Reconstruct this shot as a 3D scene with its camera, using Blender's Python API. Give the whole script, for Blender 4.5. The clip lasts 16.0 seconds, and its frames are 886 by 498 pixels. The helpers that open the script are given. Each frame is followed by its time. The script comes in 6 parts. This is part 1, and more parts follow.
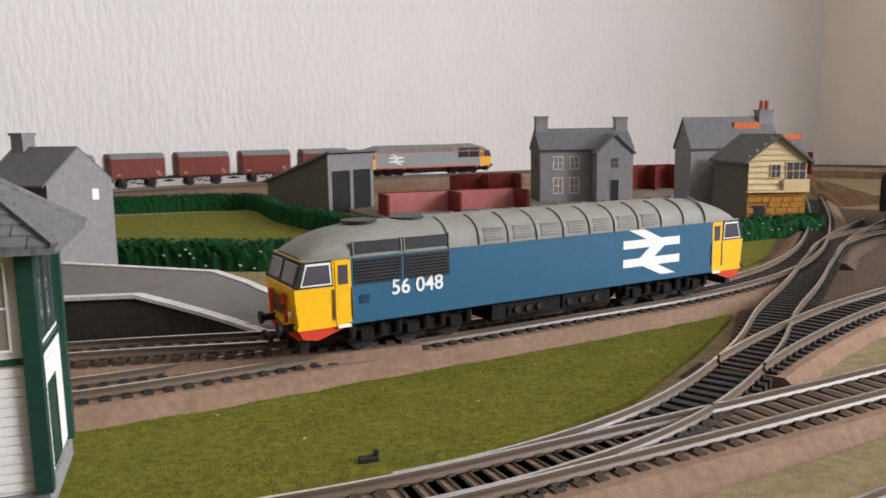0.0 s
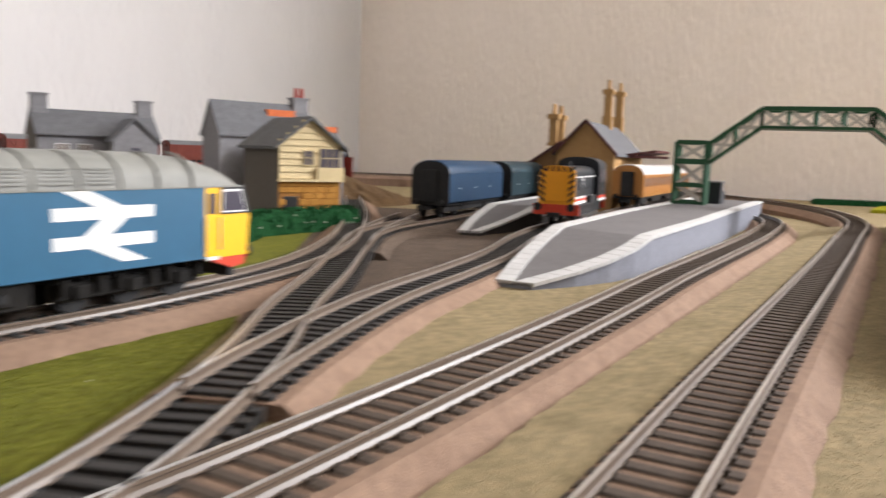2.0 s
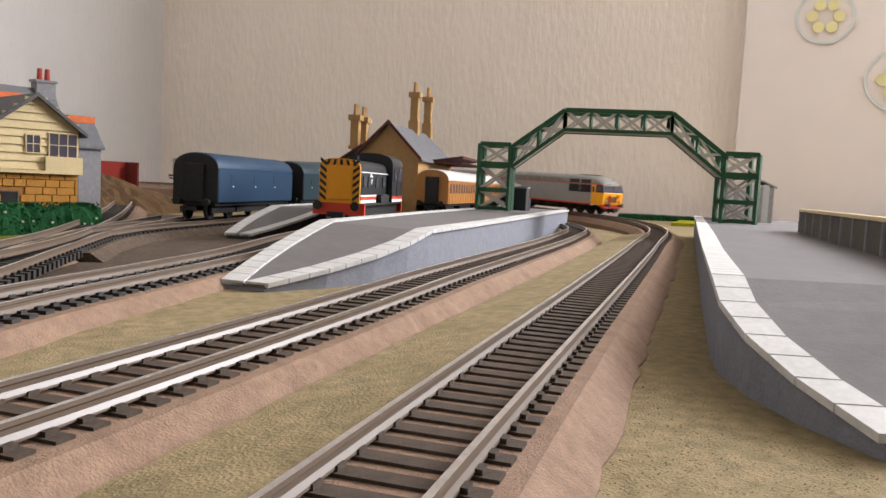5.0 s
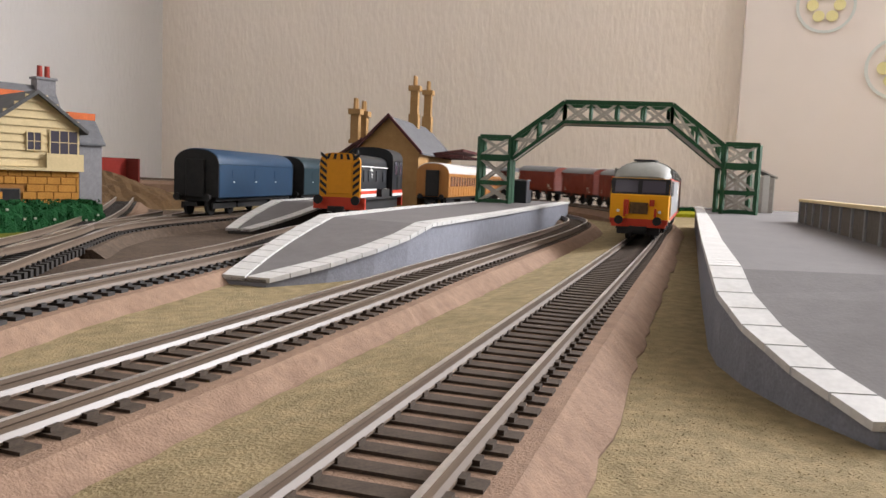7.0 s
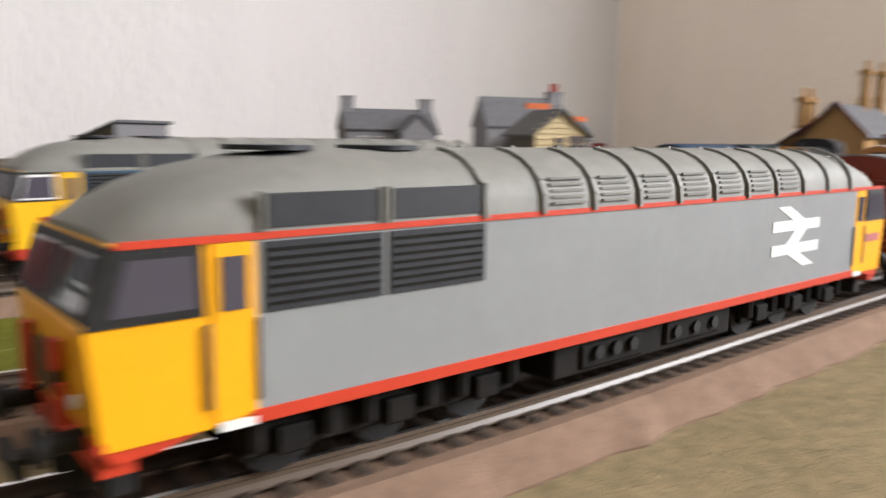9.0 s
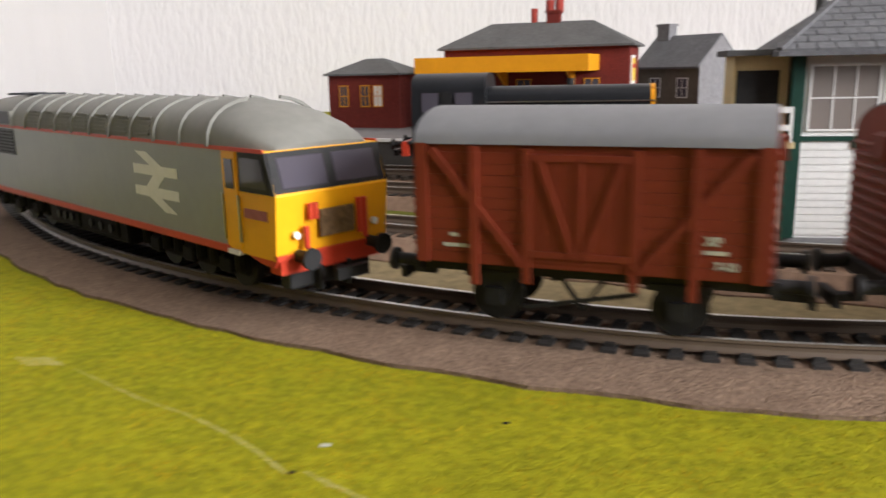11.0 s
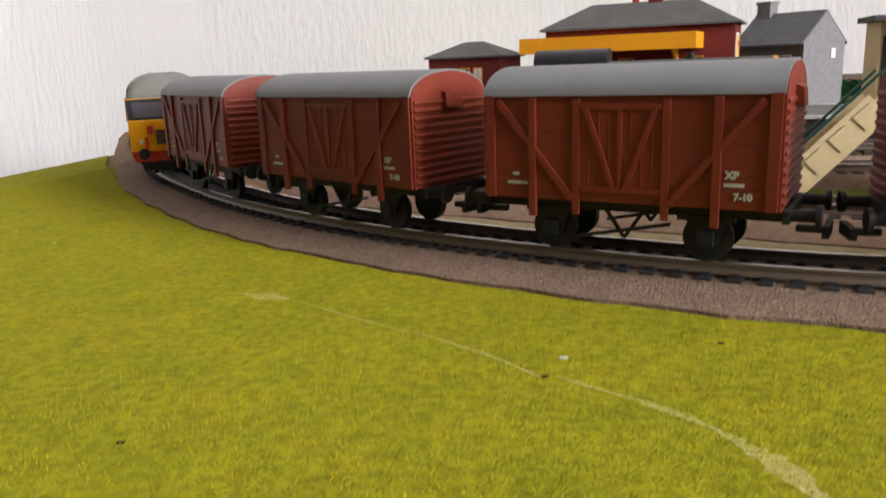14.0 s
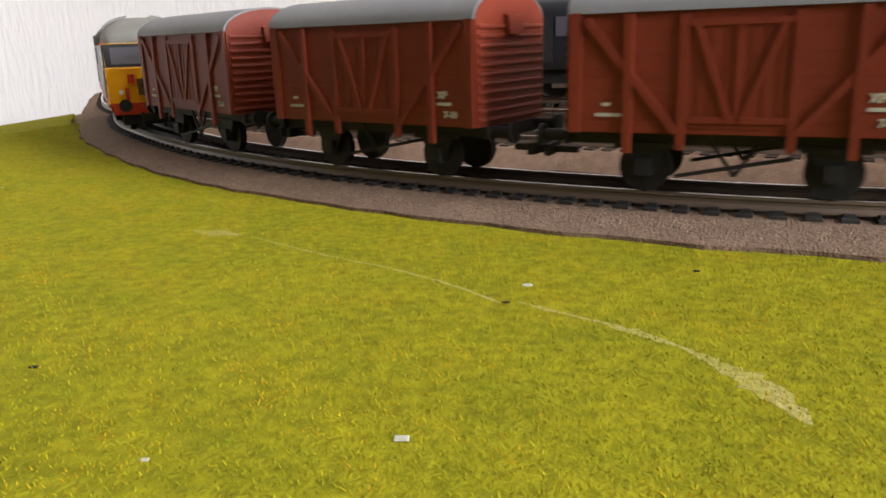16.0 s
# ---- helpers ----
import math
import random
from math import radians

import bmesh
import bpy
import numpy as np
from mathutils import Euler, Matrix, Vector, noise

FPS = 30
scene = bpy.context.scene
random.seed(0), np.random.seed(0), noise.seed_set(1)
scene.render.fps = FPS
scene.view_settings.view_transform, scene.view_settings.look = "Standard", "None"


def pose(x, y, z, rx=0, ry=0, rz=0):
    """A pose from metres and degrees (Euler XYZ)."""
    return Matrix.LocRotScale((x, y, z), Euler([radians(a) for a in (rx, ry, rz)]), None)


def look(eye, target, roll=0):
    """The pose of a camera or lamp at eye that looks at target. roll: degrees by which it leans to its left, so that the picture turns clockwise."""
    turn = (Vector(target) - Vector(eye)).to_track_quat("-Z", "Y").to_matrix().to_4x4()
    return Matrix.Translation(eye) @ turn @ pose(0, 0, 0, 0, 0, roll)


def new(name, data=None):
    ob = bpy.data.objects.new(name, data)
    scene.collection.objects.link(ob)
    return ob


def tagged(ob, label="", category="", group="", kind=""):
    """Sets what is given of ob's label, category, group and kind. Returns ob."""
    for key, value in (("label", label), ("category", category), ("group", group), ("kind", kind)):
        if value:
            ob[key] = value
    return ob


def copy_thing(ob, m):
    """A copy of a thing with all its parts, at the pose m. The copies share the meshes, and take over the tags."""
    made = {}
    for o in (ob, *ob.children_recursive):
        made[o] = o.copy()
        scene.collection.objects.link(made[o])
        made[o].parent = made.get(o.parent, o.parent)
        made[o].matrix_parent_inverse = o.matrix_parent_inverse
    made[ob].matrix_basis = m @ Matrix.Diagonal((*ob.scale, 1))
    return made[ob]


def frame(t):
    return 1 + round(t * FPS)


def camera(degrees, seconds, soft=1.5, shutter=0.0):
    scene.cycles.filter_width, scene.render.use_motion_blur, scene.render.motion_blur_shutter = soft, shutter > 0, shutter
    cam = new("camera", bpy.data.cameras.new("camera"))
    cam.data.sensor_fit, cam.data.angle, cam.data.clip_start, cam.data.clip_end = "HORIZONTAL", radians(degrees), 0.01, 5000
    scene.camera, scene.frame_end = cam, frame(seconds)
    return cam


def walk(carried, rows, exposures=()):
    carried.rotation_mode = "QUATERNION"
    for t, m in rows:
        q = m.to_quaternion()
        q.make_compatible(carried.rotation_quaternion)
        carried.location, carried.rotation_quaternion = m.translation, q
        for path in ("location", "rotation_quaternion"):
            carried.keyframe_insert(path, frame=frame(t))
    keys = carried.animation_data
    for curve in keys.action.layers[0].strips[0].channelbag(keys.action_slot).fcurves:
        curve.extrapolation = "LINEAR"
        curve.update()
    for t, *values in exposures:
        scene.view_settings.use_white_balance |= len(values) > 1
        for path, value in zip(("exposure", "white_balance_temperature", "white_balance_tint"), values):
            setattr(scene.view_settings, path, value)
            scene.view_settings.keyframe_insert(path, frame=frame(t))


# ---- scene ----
cam = camera(59.4, 16.0, soft=1.5, shutter=0.5)
PATH = [
    (0, (0.0225, 0.0422, 0.0981), (-0.0041, 0.5358, 0.0231), -0.82),
    (0.3, (0.0195, 0.0449, 0.0978), (0.0038, 0.5384, 0.0189), -0.46),
    (0.5, (0.0168, 0.0460, 0.0953), (0.0063, 0.5402, 0.0204), -0.57),
    (1, (0.0083, 0.0703, 0.0894), (0.0732, 0.5554, -0.0127), 0.57),
    (1.5, (0.0188, 0.1061, 0.0767), (0.1731, 0.5753, -0.0010), 2.74),
    (2, (0.0802, 0.1543, 0.0653), (0.3185, 0.5897, 0.0047), 2.03),
    (2.5, (0.1229, 0.1755, 0.0605), (0.4012, 0.5860, -0.0034), 2.80),
    (3, (0.1542, 0.1978, 0.0467), (0.4825, 0.5734, 0.0128), 3.46),
    (3.5, (0.1545, 0.1982, 0.0457), (0.4784, 0.5772, 0.0078), 3.42),
    (4, (0.1549, 0.1982, 0.0453), (0.4793, 0.5766, 0.0058), 3.23),
    (6.5, (0.1542, 0.1960, 0.0460), (0.4821, 0.5711, 0.0028), 2.59),
    (7, (0.1542, 0.1958, 0.0460), (0.4800, 0.5722, 0.0001), 2.37),
    (7.5, (0.1540, 0.1940, 0.0466), (0.4795, 0.5704, -0.0020), 2.41),
    (8, (0.1488, 0.1702, 0.0518), (0.4539, 0.5616, -0.0088), 1.33),
    (8.2, (0.1344, 0.1395, 0.0611), (0.4082, 0.5542, 0.0054), 0.74),
    (10.3, (-0.0715, -0.0439, 0.0685), (-0.2727, 0.4023, -0.0335), -0.90),
    (10.6, (-0.0884, -0.0619, 0.0711), (-0.3195, 0.3680, -0.0372), -1.35),
    (11, (-0.0981, -0.0876, 0.0686), (-0.3609, 0.3227, -0.0438), -1.27),
    (11.5, (-0.1096, -0.1036, 0.0697), (-0.3883, 0.2966, -0.0408), -1.35),
    (12, (-0.1132, -0.1133, 0.0720), (-0.4003, 0.2820, -0.0342), -1.54),
    (12.5, (-0.1151, -0.1187, 0.0716), (-0.4044, 0.2756, -0.0325), -1.27),
    (13, (-0.1151, -0.1232, 0.0730), (-0.4089, 0.2676, -0.0315), -1.11),
    (13.5, (-0.1127, -0.1253, 0.0713), (-0.4081, 0.2647, -0.0318), -1.60),
    (14, (-0.1161, -0.1232, 0.0618), (-0.4085, 0.2654, -0.0542), -2.12),
    (14.5, (-0.1179, -0.1232, 0.0553), (-0.4113, 0.2620, -0.0696), -2.16),
    (15, (-0.1161, -0.1195, 0.0521), (-0.4063, 0.2672, -0.0756), -1.84),
    (15.5, (-0.1181, -0.1145, 0.0512), (-0.4073, 0.2728, -0.0767), -1.85),
    (16, (-0.1171, -0.1130, 0.0485), (-0.4001, 0.2778, -0.0827), -1.84),
]
walk(cam, [(t, look(eye, target, roll)) for t, eye, target, roll in PATH],
     exposures=[(0, 0.09), (1.0, 0.2), (1.6, 0.4), (2.4, 0.52), (3.4, 0.4), (8.2, 0.3), (10.3, 0.32), (11.5, 0.46), (13.0, 0.27), (16.0, 0.42)])

# ---- light: one window in the east wall, a dull daylight sky outside ----
DM = 0.1          # layout plan is written in decimetres
MM = 0.001        # models are written in millimetres
world = bpy.data.worlds.new("sky")
scene.world = world
world.use_nodes = True
sky = world.node_tree.nodes.new("ShaderNodeTexSky")
sky.sky_type, sky.sun_disc = "NISHITA", False
sky.sun_elevation, sky.sun_rotation = radians(40), radians(200)
world.node_tree.links.new(sky.outputs[0], world.node_tree.nodes["Background"].inputs[0])
world.node_tree.nodes["Background"].inputs[1].default_value = 0.1

UX, UY = 0.857, 0.515            # direction of the running lines
ALONG = math.degrees(math.atan2(UY, UX))


def window_light(x, y, z, wide, high, facing, watts, colour):
    data = bpy.data.lights.new("window_light", "AREA")
    data.shape, data.size, data.size_y, data.energy, data.color = "RECTANGLE", wide, high, watts, colour
    ob = new("window_light", data)
    ob.matrix_world = pose(x, y, z, 90, 0, facing)
    return ob


# corners of the room, in decimetres
NE, NW = (8.88, 21.25), (-13.4, 7.88)
EM = (15.73, 9.81)                 # where the east wall steps
ES = (EM[0] + 0.515 * 26, EM[1] - 0.857 * 26)
WS = (NW[0] + 0.515 * 40, NW[1] - 0.857 * 40)
WIN = (EM[0] + 0.515 * 10.8, EM[1] - 0.857 * 10.8)
window_light((WIN[0] - 0.86 * 0.6) * DM, (WIN[1] - 0.515 * 0.6) * DM, 0.86, 0.95, 0.98, 90 + ALONG, 104, (0.955, 0.955, 1.0))


# ---- materials ----
def node(tree, kind, **values):
    n = tree.nodes.new(kind)
    for key, value in values.items():
        n.inputs[key].default_value = value
    return n


def material(name, colour, rough=0.6, metal=0.0, other=None, scale=300.0, amount=0.5, bump=0.0, bump_scale=None, coat=0.0,
             stretch=(1, 1, 1), detail=6.0, fine=0.12, deep=0.001):
    """Two colours mixed by noise at one scale, a finer speckle over them, and relief."""
    m = bpy.data.materials.new(name)
    m.use_nodes = True
    t, link = m.node_tree, m.node_tree.links.new
    b = t.nodes["Principled BSDF"]
    b.inputs["Roughness"].default_value, b.inputs["Metallic"].default_value = rough, metal
    b.inputs["Coat Weight"].default_value = coat
    b.inputs["Specular IOR Level"].default_value = 0.12 if rough > 0.65 else 0.3
    other = other or tuple(c * 0.72 for c in colour)
    where = node(t, "ShaderNodeTexCoord")
    mapping = node(t, "ShaderNodeMapping", Scale=stretch)
    link(where.outputs["Object"], mapping.inputs[0])
    big = node(t, "ShaderNodeTexNoise", Scale=scale, Detail=detail, Roughness=0.62)
    link(mapping.outputs[0], big.inputs["Vector"])
    ramp = t.nodes.new("ShaderNodeMapRange")
    ramp.inputs[1].default_value, ramp.inputs[2].default_value = 0.5 - amount * 0.4, 0.5 + amount * 0.4
    link(big.outputs["Fac"], ramp.inputs[0])
    mix = node(t, "ShaderNodeMix")
    mix.data_type = "RGBA"
    mix.inputs[6].default_value, mix.inputs[7].default_value = (*colour, 1), (*other, 1)
    link(ramp.outputs[0], mix.inputs[0])
    small = node(t, "ShaderNodeTexNoise", Scale=scale * 6, Detail=3.0)
    link(mapping.outputs[0], small.inputs["Vector"])
    info = t.nodes.new("ShaderNodeObjectInfo")
    value = node(t, "ShaderNodeMapRange")
    value.inputs[3].default_value, value.inputs[4].default_value = 1 - fine * 2, 1 + fine * 2
    link(small.outputs["Fac"], value.inputs[0])
    hue = node(t, "ShaderNodeHueSaturation")
    link(mix.outputs[2], hue.inputs["Color"])
    link(value.outputs[0], hue.inputs["Value"])
    link(hue.outputs[0], b.inputs["Base Color"])
    if bump:
        rough_noise = node(t, "ShaderNodeTexNoise", Scale=bump_scale or scale * 3, Detail=4.0)
        link(mapping.outputs[0], rough_noise.inputs["Vector"])
        relief = node(t, "ShaderNodeBump", Strength=bump, Distance=deep)
        link(rough_noise.outputs["Fac"], relief.inputs["Height"])
        link(relief.outputs[0], b.inputs["Normal"])
    return m


def glow_free_glass(name, colour, rough=0.08):
    m = bpy.data.materials.new(name)
    m.use_nodes = True
    b = m.node_tree.nodes["Principled BSDF"]
    b.inputs["Base Color"].default_value = (*colour, 1)
    b.inputs["Roughness"].default_value = rough
    b.inputs["Specular IOR Level"].default_value = 0.25
    return m


def rail_material():
    m = material("rail_steel", (0.8, 0.79, 0.78), 0.36, 1.0, (0.62, 0.6, 0.58), 400, 0.6, fine=0.08)
    t, link = m.node_tree, m.node_tree.links.new
    b = t.nodes["Principled BSDF"]
    geo = t.nodes.new("ShaderNodeNewGeometry")
    split = t.nodes.new("ShaderNodeSeparateXYZ")
    link(geo.outputs["Normal"], split.inputs[0])
    top = t.nodes.new("ShaderNodeMapRange")
    top.inputs[1].default_value, top.inputs[2].default_value = 0.55, 0.8
    link(split.outputs[2], top.inputs[0])
    link(top.outputs[0], b.inputs["Metallic"])
    mix = t.nodes.new("ShaderNodeMix")
    mix.data_type = "RGBA"
    mix.inputs[6].default_value = (0.12, 0.088, 0.064, 1)
    old = b.inputs["Base Color"].links[0].from_socket
    link(old, mix.inputs[7])
    link(top.outputs[0], mix.inputs[0])
    link(mix.outputs[2], b.inputs["Base Color"])
    return m


def wallpaper(name, colour, other):
    """Embossed paper with broken upright strokes."""
    return material(name, colour, 0.75, 0, other, 2.5, 0.6, 0.85, 105, stretch=(1, 1, 0.3), fine=0.02, deep=0.004)


M = dict(
    wall_white=wallpaper("wallpaper_white", (0.75, 0.73, 0.715), (0.72, 0.70, 0.685)),
    wall_cream=wallpaper("wallpaper_cream", (0.92, 0.825, 0.735), (0.90, 0.805, 0.715)),
    wall_plain=material("wall_paint", (0.9, 0.82, 0.77), 0.7, 0, (0.88, 0.80, 0.75), 3, 0.5, fine=0.01),
    ceiling=material("ceiling_paint", (0.82, 0.79, 0.76), 0.8, fine=0.01, scale=3, other=(0.80, 0.77, 0.74)),
    dark_floor=material("dark_floor", (0.07, 0.06, 0.055), 0.95, scale=60),
    sand=material("sand_scatter", (0.265, 0.206, 0.116), 0.95, 0, (0.195, 0.15, 0.078), 38, 0.7, 0.6, 1500, fine=0.26),
    ballast=material("ballast_granules", (0.25, 0.167, 0.117), 0.9, 0, (0.195, 0.125, 0.086), 60, 0.7, 0.45, 1900, fine=0.16),
    ballast_grey=material("ballast_underlay", (0.235, 0.163, 0.115), 0.9, 0, (0.165, 0.11, 0.076), 160, 0.7, 0.9, 1500, fine=0.35),
    grass=material("scatter_grass", (0.15, 0.145, 0.02), 0.95, 0, (0.10, 0.105, 0.014), 60, 0.7, 0.8, 1500, fine=0.35),
    lime=material("lime_grass_mat", (0.28, 0.26, 0.009), 0.95, 0, (0.19, 0.19, 0.007), 70, 0.8, 0.5, 1300, fine=0.3),
    yard=material("yard_card", (0.21, 0.175, 0.14), 0.9, 0, (0.15, 0.125, 0.10), 25, 0.6, 0.3, 600, fine=0.1),
    dirt=material("dirty_ballast", (0.115, 0.083, 0.06), 0.95, 0, (0.06, 0.044, 0.033), 70, 0.8, 0.9, 900, fine=0.35),
    cab_amber=material("cab_orange_yellow", (0.90, 0.42, 0.010), 0.4, 0, (0.85, 0.39, 0.010), 60, 0.5, fine=0.03),
    sleeper=material("sleeper_plastic", (0.085, 0.064, 0.048), 0.8, 0, (0.05, 0.038, 0.03), 300, 0.6, fine=0.2),
    sleeper_dark=material("sleeper_black", (0.022, 0.021, 0.02), 0.6, 0, (0.035, 0.031, 0.028), 300, 0.6, fine=0.2),
    rail=rail_material(),
    blue=material("rail_blue_paint", (0.028, 0.105, 0.185), 0.38, 0, (0.026, 0.098, 0.172), 60, 0.5, fine=0.03),
    yellow=material("warning_yellow", (0.82, 0.46, 0.012), 0.4, 0, (0.78, 0.42, 0.012), 60, 0.5, fine=0.03),
    amber=material("amber_paint", (0.72, 0.30, 0.008), 0.5, 0, (0.66, 0.27, 0.008), 60, 0.5, fine=0.04),
    roof_grey=material("loco_roof_grey", (0.225, 0.222, 0.198), 0.6, 0, (0.175, 0.172, 0.152), 45, 0.7, fine=0.08),
    freight_grey=material("freight_grey", (0.27, 0.28, 0.28), 0.4, 0, (0.245, 0.255, 0.255), 60, 0.5, fine=0.03),
    red=material("signal_red", (0.55, 0.05, 0.02), 0.45, 0, (0.5, 0.045, 0.02), 80, 0.5, fine=0.05),
    black=material("black_plastic", (0.009, 0.009, 0.01), 0.6, 0, (0.02, 0.019, 0.018), 120, 0.6, fine=0.2),
    grime=material("dirty_black", (0.007, 0.0065, 0.006), 0.75, 0, (0.016, 0.014, 0.012), 120, 0.6, fine=0.25),
    panel=material("dark_grille", (0.022, 0.024, 0.028), 0.5, 0, (0.03, 0.032, 0.036), 200, 0.5, fine=0.1),
    white=material("white_paint", (0.78, 0.77, 0.74), 0.5, 0, (0.72, 0.71, 0.68), 70, 0.5, fine=0.04),
    steel=material("bright_metal", (0.5, 0.5, 0.5), 0.3, 1.0),
    bauxite=material("bauxite_red", (0.18, 0.028, 0.012), 0.5, 0, (0.145, 0.022, 0.0095), 70, 0.6, fine=0.06),
    van_roof=material("van_roof_grey", (0.18, 0.18, 0.185), 0.5, 0, (0.15, 0.15, 0.155), 50, 0.6, fine=0.05),
    # violet-grey base colour stands in for the reflected room
    glass=glow_free_glass("reflection_tint_glass", (0.075, 0.068, 0.085), 0.06),
    # brownish grey base, likewise a reflection put into the colour
    pane=glow_free_glass("grey_glazing", (0.22, 0.19, 0.17), 0.15),
    slate=material("slate_tiles", (0.15, 0.15, 0.155), 0.7, 0, (0.10, 0.10, 0.105), 120, 0.7, 0.4, 500, fine=0.15),
    slate_dark=material("dark_roof", (0.12, 0.118, 0.115), 0.7, 0, (0.085, 0.083, 0.08), 60, 0.6, 0.4, 500, fine=0.1),
    card_grey=material("printed_stone_grey", (0.25, 0.245, 0.25), 0.8, 0, (0.165, 0.16, 0.165), 260, 0.8, 0.2, 700, fine=0.2),
    card_brown=material("printed_stone_brown", (0.13, 0.115, 0.095), 0.8, 0, (0.09, 0.078, 0.065), 260, 0.8, 0.2, 700, fine=0.2),
    stone_yellow=material("sandstone_blocks", (0.50, 0.25, 0.055), 0.8, 0, (0.38, 0.17, 0.035), 160, 0.8, 0.3, 700, fine=0.15),
    mortar=material("brown_mortar", (0.34, 0.16, 0.045), 0.9, 0, (0.27, 0.12, 0.035), 200),
    cream=material("cream_boards", (0.62, 0.49, 0.27), 0.65, 0, (0.56, 0.44, 0.24), 120, 0.5, fine=0.06),
    brick=material("red_brick", (0.17, 0.03, 0.022), 0.8, 0, (0.12, 0.022, 0.018), 300, 0.7, 0.3, 900, fine=0.2),
    brick_bright=material("bright_red_card", (0.25, 0.03, 0.022), 0.75, 0, (0.19, 0.024, 0.018), 120, 0.7, fine=0.12),
    brick_brown=material("brown_brick", (0.22, 0.13, 0.06), 0.8, 0, (0.16, 0.09, 0.045), 300, 0.7, 0.3, 900, fine=0.2),
    tan=material("tan_render", (0.40, 0.24, 0.10), 0.75, 0, (0.33, 0.19, 0.08), 150, 0.6, 0.2, 700, fine=0.1),
    maroon=material("maroon_paint", (0.085, 0.022, 0.022), 0.5),
    orange=material("orange_ridge_tile", (0.60, 0.16, 0.055), 0.7, 0, (0.5, 0.12, 0.045), 120),
    pot=material("terracotta_pot", (0.36, 0.06, 0.045), 0.7),
    plat=material("platform_surface", (0.16, 0.149, 0.145), 0.85, 0, (0.136, 0.127, 0.123), 30, 0.6, 0.15, 900, fine=0.06),
    plat_wall=material("platform_brick_grey", (0.22, 0.225, 0.255), 0.8, 0, (0.17, 0.175, 0.2), 200, 0.6, 0.25, 900, fine=0.12),
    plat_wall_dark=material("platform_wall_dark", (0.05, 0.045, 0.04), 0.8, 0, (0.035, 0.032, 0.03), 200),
    edging=material("white_edging", (0.56, 0.55, 0.53), 0.7, 0, (0.46, 0.45, 0.43), 90, 0.6, fine=0.08),
    hedge=material("hedge_foam", (0.012, 0.075, 0.02), 0.9, 0, (0.006, 0.035, 0.012), 300, 0.9, 1.0, 900, fine=0.4),
    fleck=material("pale_fleck", (0.5, 0.5, 0.4), 0.8),
    green=material("bridge_green", (0.02, 0.085, 0.035), 0.5, 0, (0.015, 0.065, 0.028), 100),
    lattice=material("lattice_grey", (0.5, 0.46, 0.4), 0.6),
    box_green=material("dark_green_paint", (0.012, 0.05, 0.035), 0.45),
    coach_blue=material("coach_blue", (0.009, 0.037, 0.08), 0.5, 0, (0.0075, 0.031, 0.068), 50, 0.6, fine=0.06),
    coach_green=material("coach_blue_green", (0.010, 0.03, 0.04), 0.5),
    teak=material("teak_panels", (0.42, 0.19, 0.045), 0.45, 0, (0.34, 0.14, 0.035), 90, 0.6, stretch=(1, 1, 0.2), fine=0.08),
    coach_roof=material("pale_coach_roof", (0.58, 0.54, 0.5), 0.6),
    loco_black=material("dark_grey_loco", (0.009, 0.010, 0.012), 0.45, 0, (0.013, 0.014, 0.017), 60),
    pink=material("faded_red_card", (0.42, 0.16, 0.15), 0.8, 0, (0.36, 0.12, 0.11), 60),
    brown=material("brown_scenery", (0.15, 0.09, 0.04), 0.9, 0, (0.09, 0.055, 0.03), 90, 0.8, 1.0, 500, fine=0.3),
    wood=material("bench_wood", (0.20, 0.10, 0.06), 0.7),
    decal_yellow=material("decal_yellow", (0.88, 0.80, 0.42), 0.6, 0, (0.86, 0.78, 0.4)), decal_blue=material("decal_blue", (0.74, 0.77, 0.74), 0.6, 0, (0.72, 0.75, 0.72)),
    poster=material("poster_yellow", (0.8, 0.55, 0.08), 0.6), window_frame=material("window_frame_white", (0.75, 0.75, 0.75), 0.5),
    worn=material("worn_matting", (0.42, 0.365, 0.15), 0.95, 0, (0.27, 0.26, 0.02), 250, 0.8, 0.5, 900, fine=0.2),
    # for the unseen walls; dark colour added to cut fill light
    dark_wall=material("unseen_dark_wall", (0.05, 0.035, 0.025), 0.6, 0, (0.035, 0.025, 0.018), 8, 0.6, stretch=(1, 1, 0.1)),
    board=material("baseboard_ply", (0.35, 0.24, 0.13), 0.7),
)


# ---- mesh helpers: models are in millimetres ----
def empty(name, x=0.0, y=0.0, z=0.0, turn=0.0):
    """A thing at a place of the plan (decimetres), turned by degrees."""
    ob = new(name)
    ob.empty_display_size = 0.01
    ob.matrix_world = pose(x * DM, y * DM, z * DM, 0, 0, turn)
    return ob


def mesh_of(name, bm, mat, unit=MM, smooth=False):
    bmesh.ops.recalc_face_normals(bm, faces=bm.faces)
    if unit != 1:
        bmesh.ops.scale(bm, vec=(unit,) * 3, verts=bm.verts)
    me = bpy.data.meshes.new(name)
    bm.to_mesh(me)
    bm.free()
    me.materials.append(mat)
    if smooth:
        for p in me.polygons:
            p.use_smooth = True
        me.set_sharp_from_angle(angle=radians(38))
    return me


def part(name, bm, mat, parent=None, label="", unit=MM, smooth=False):
    ob = new(name, mesh_of(name, bm, mat, unit, smooth))
    if parent is not None:
        ob.parent = parent
    return tagged(ob, label)


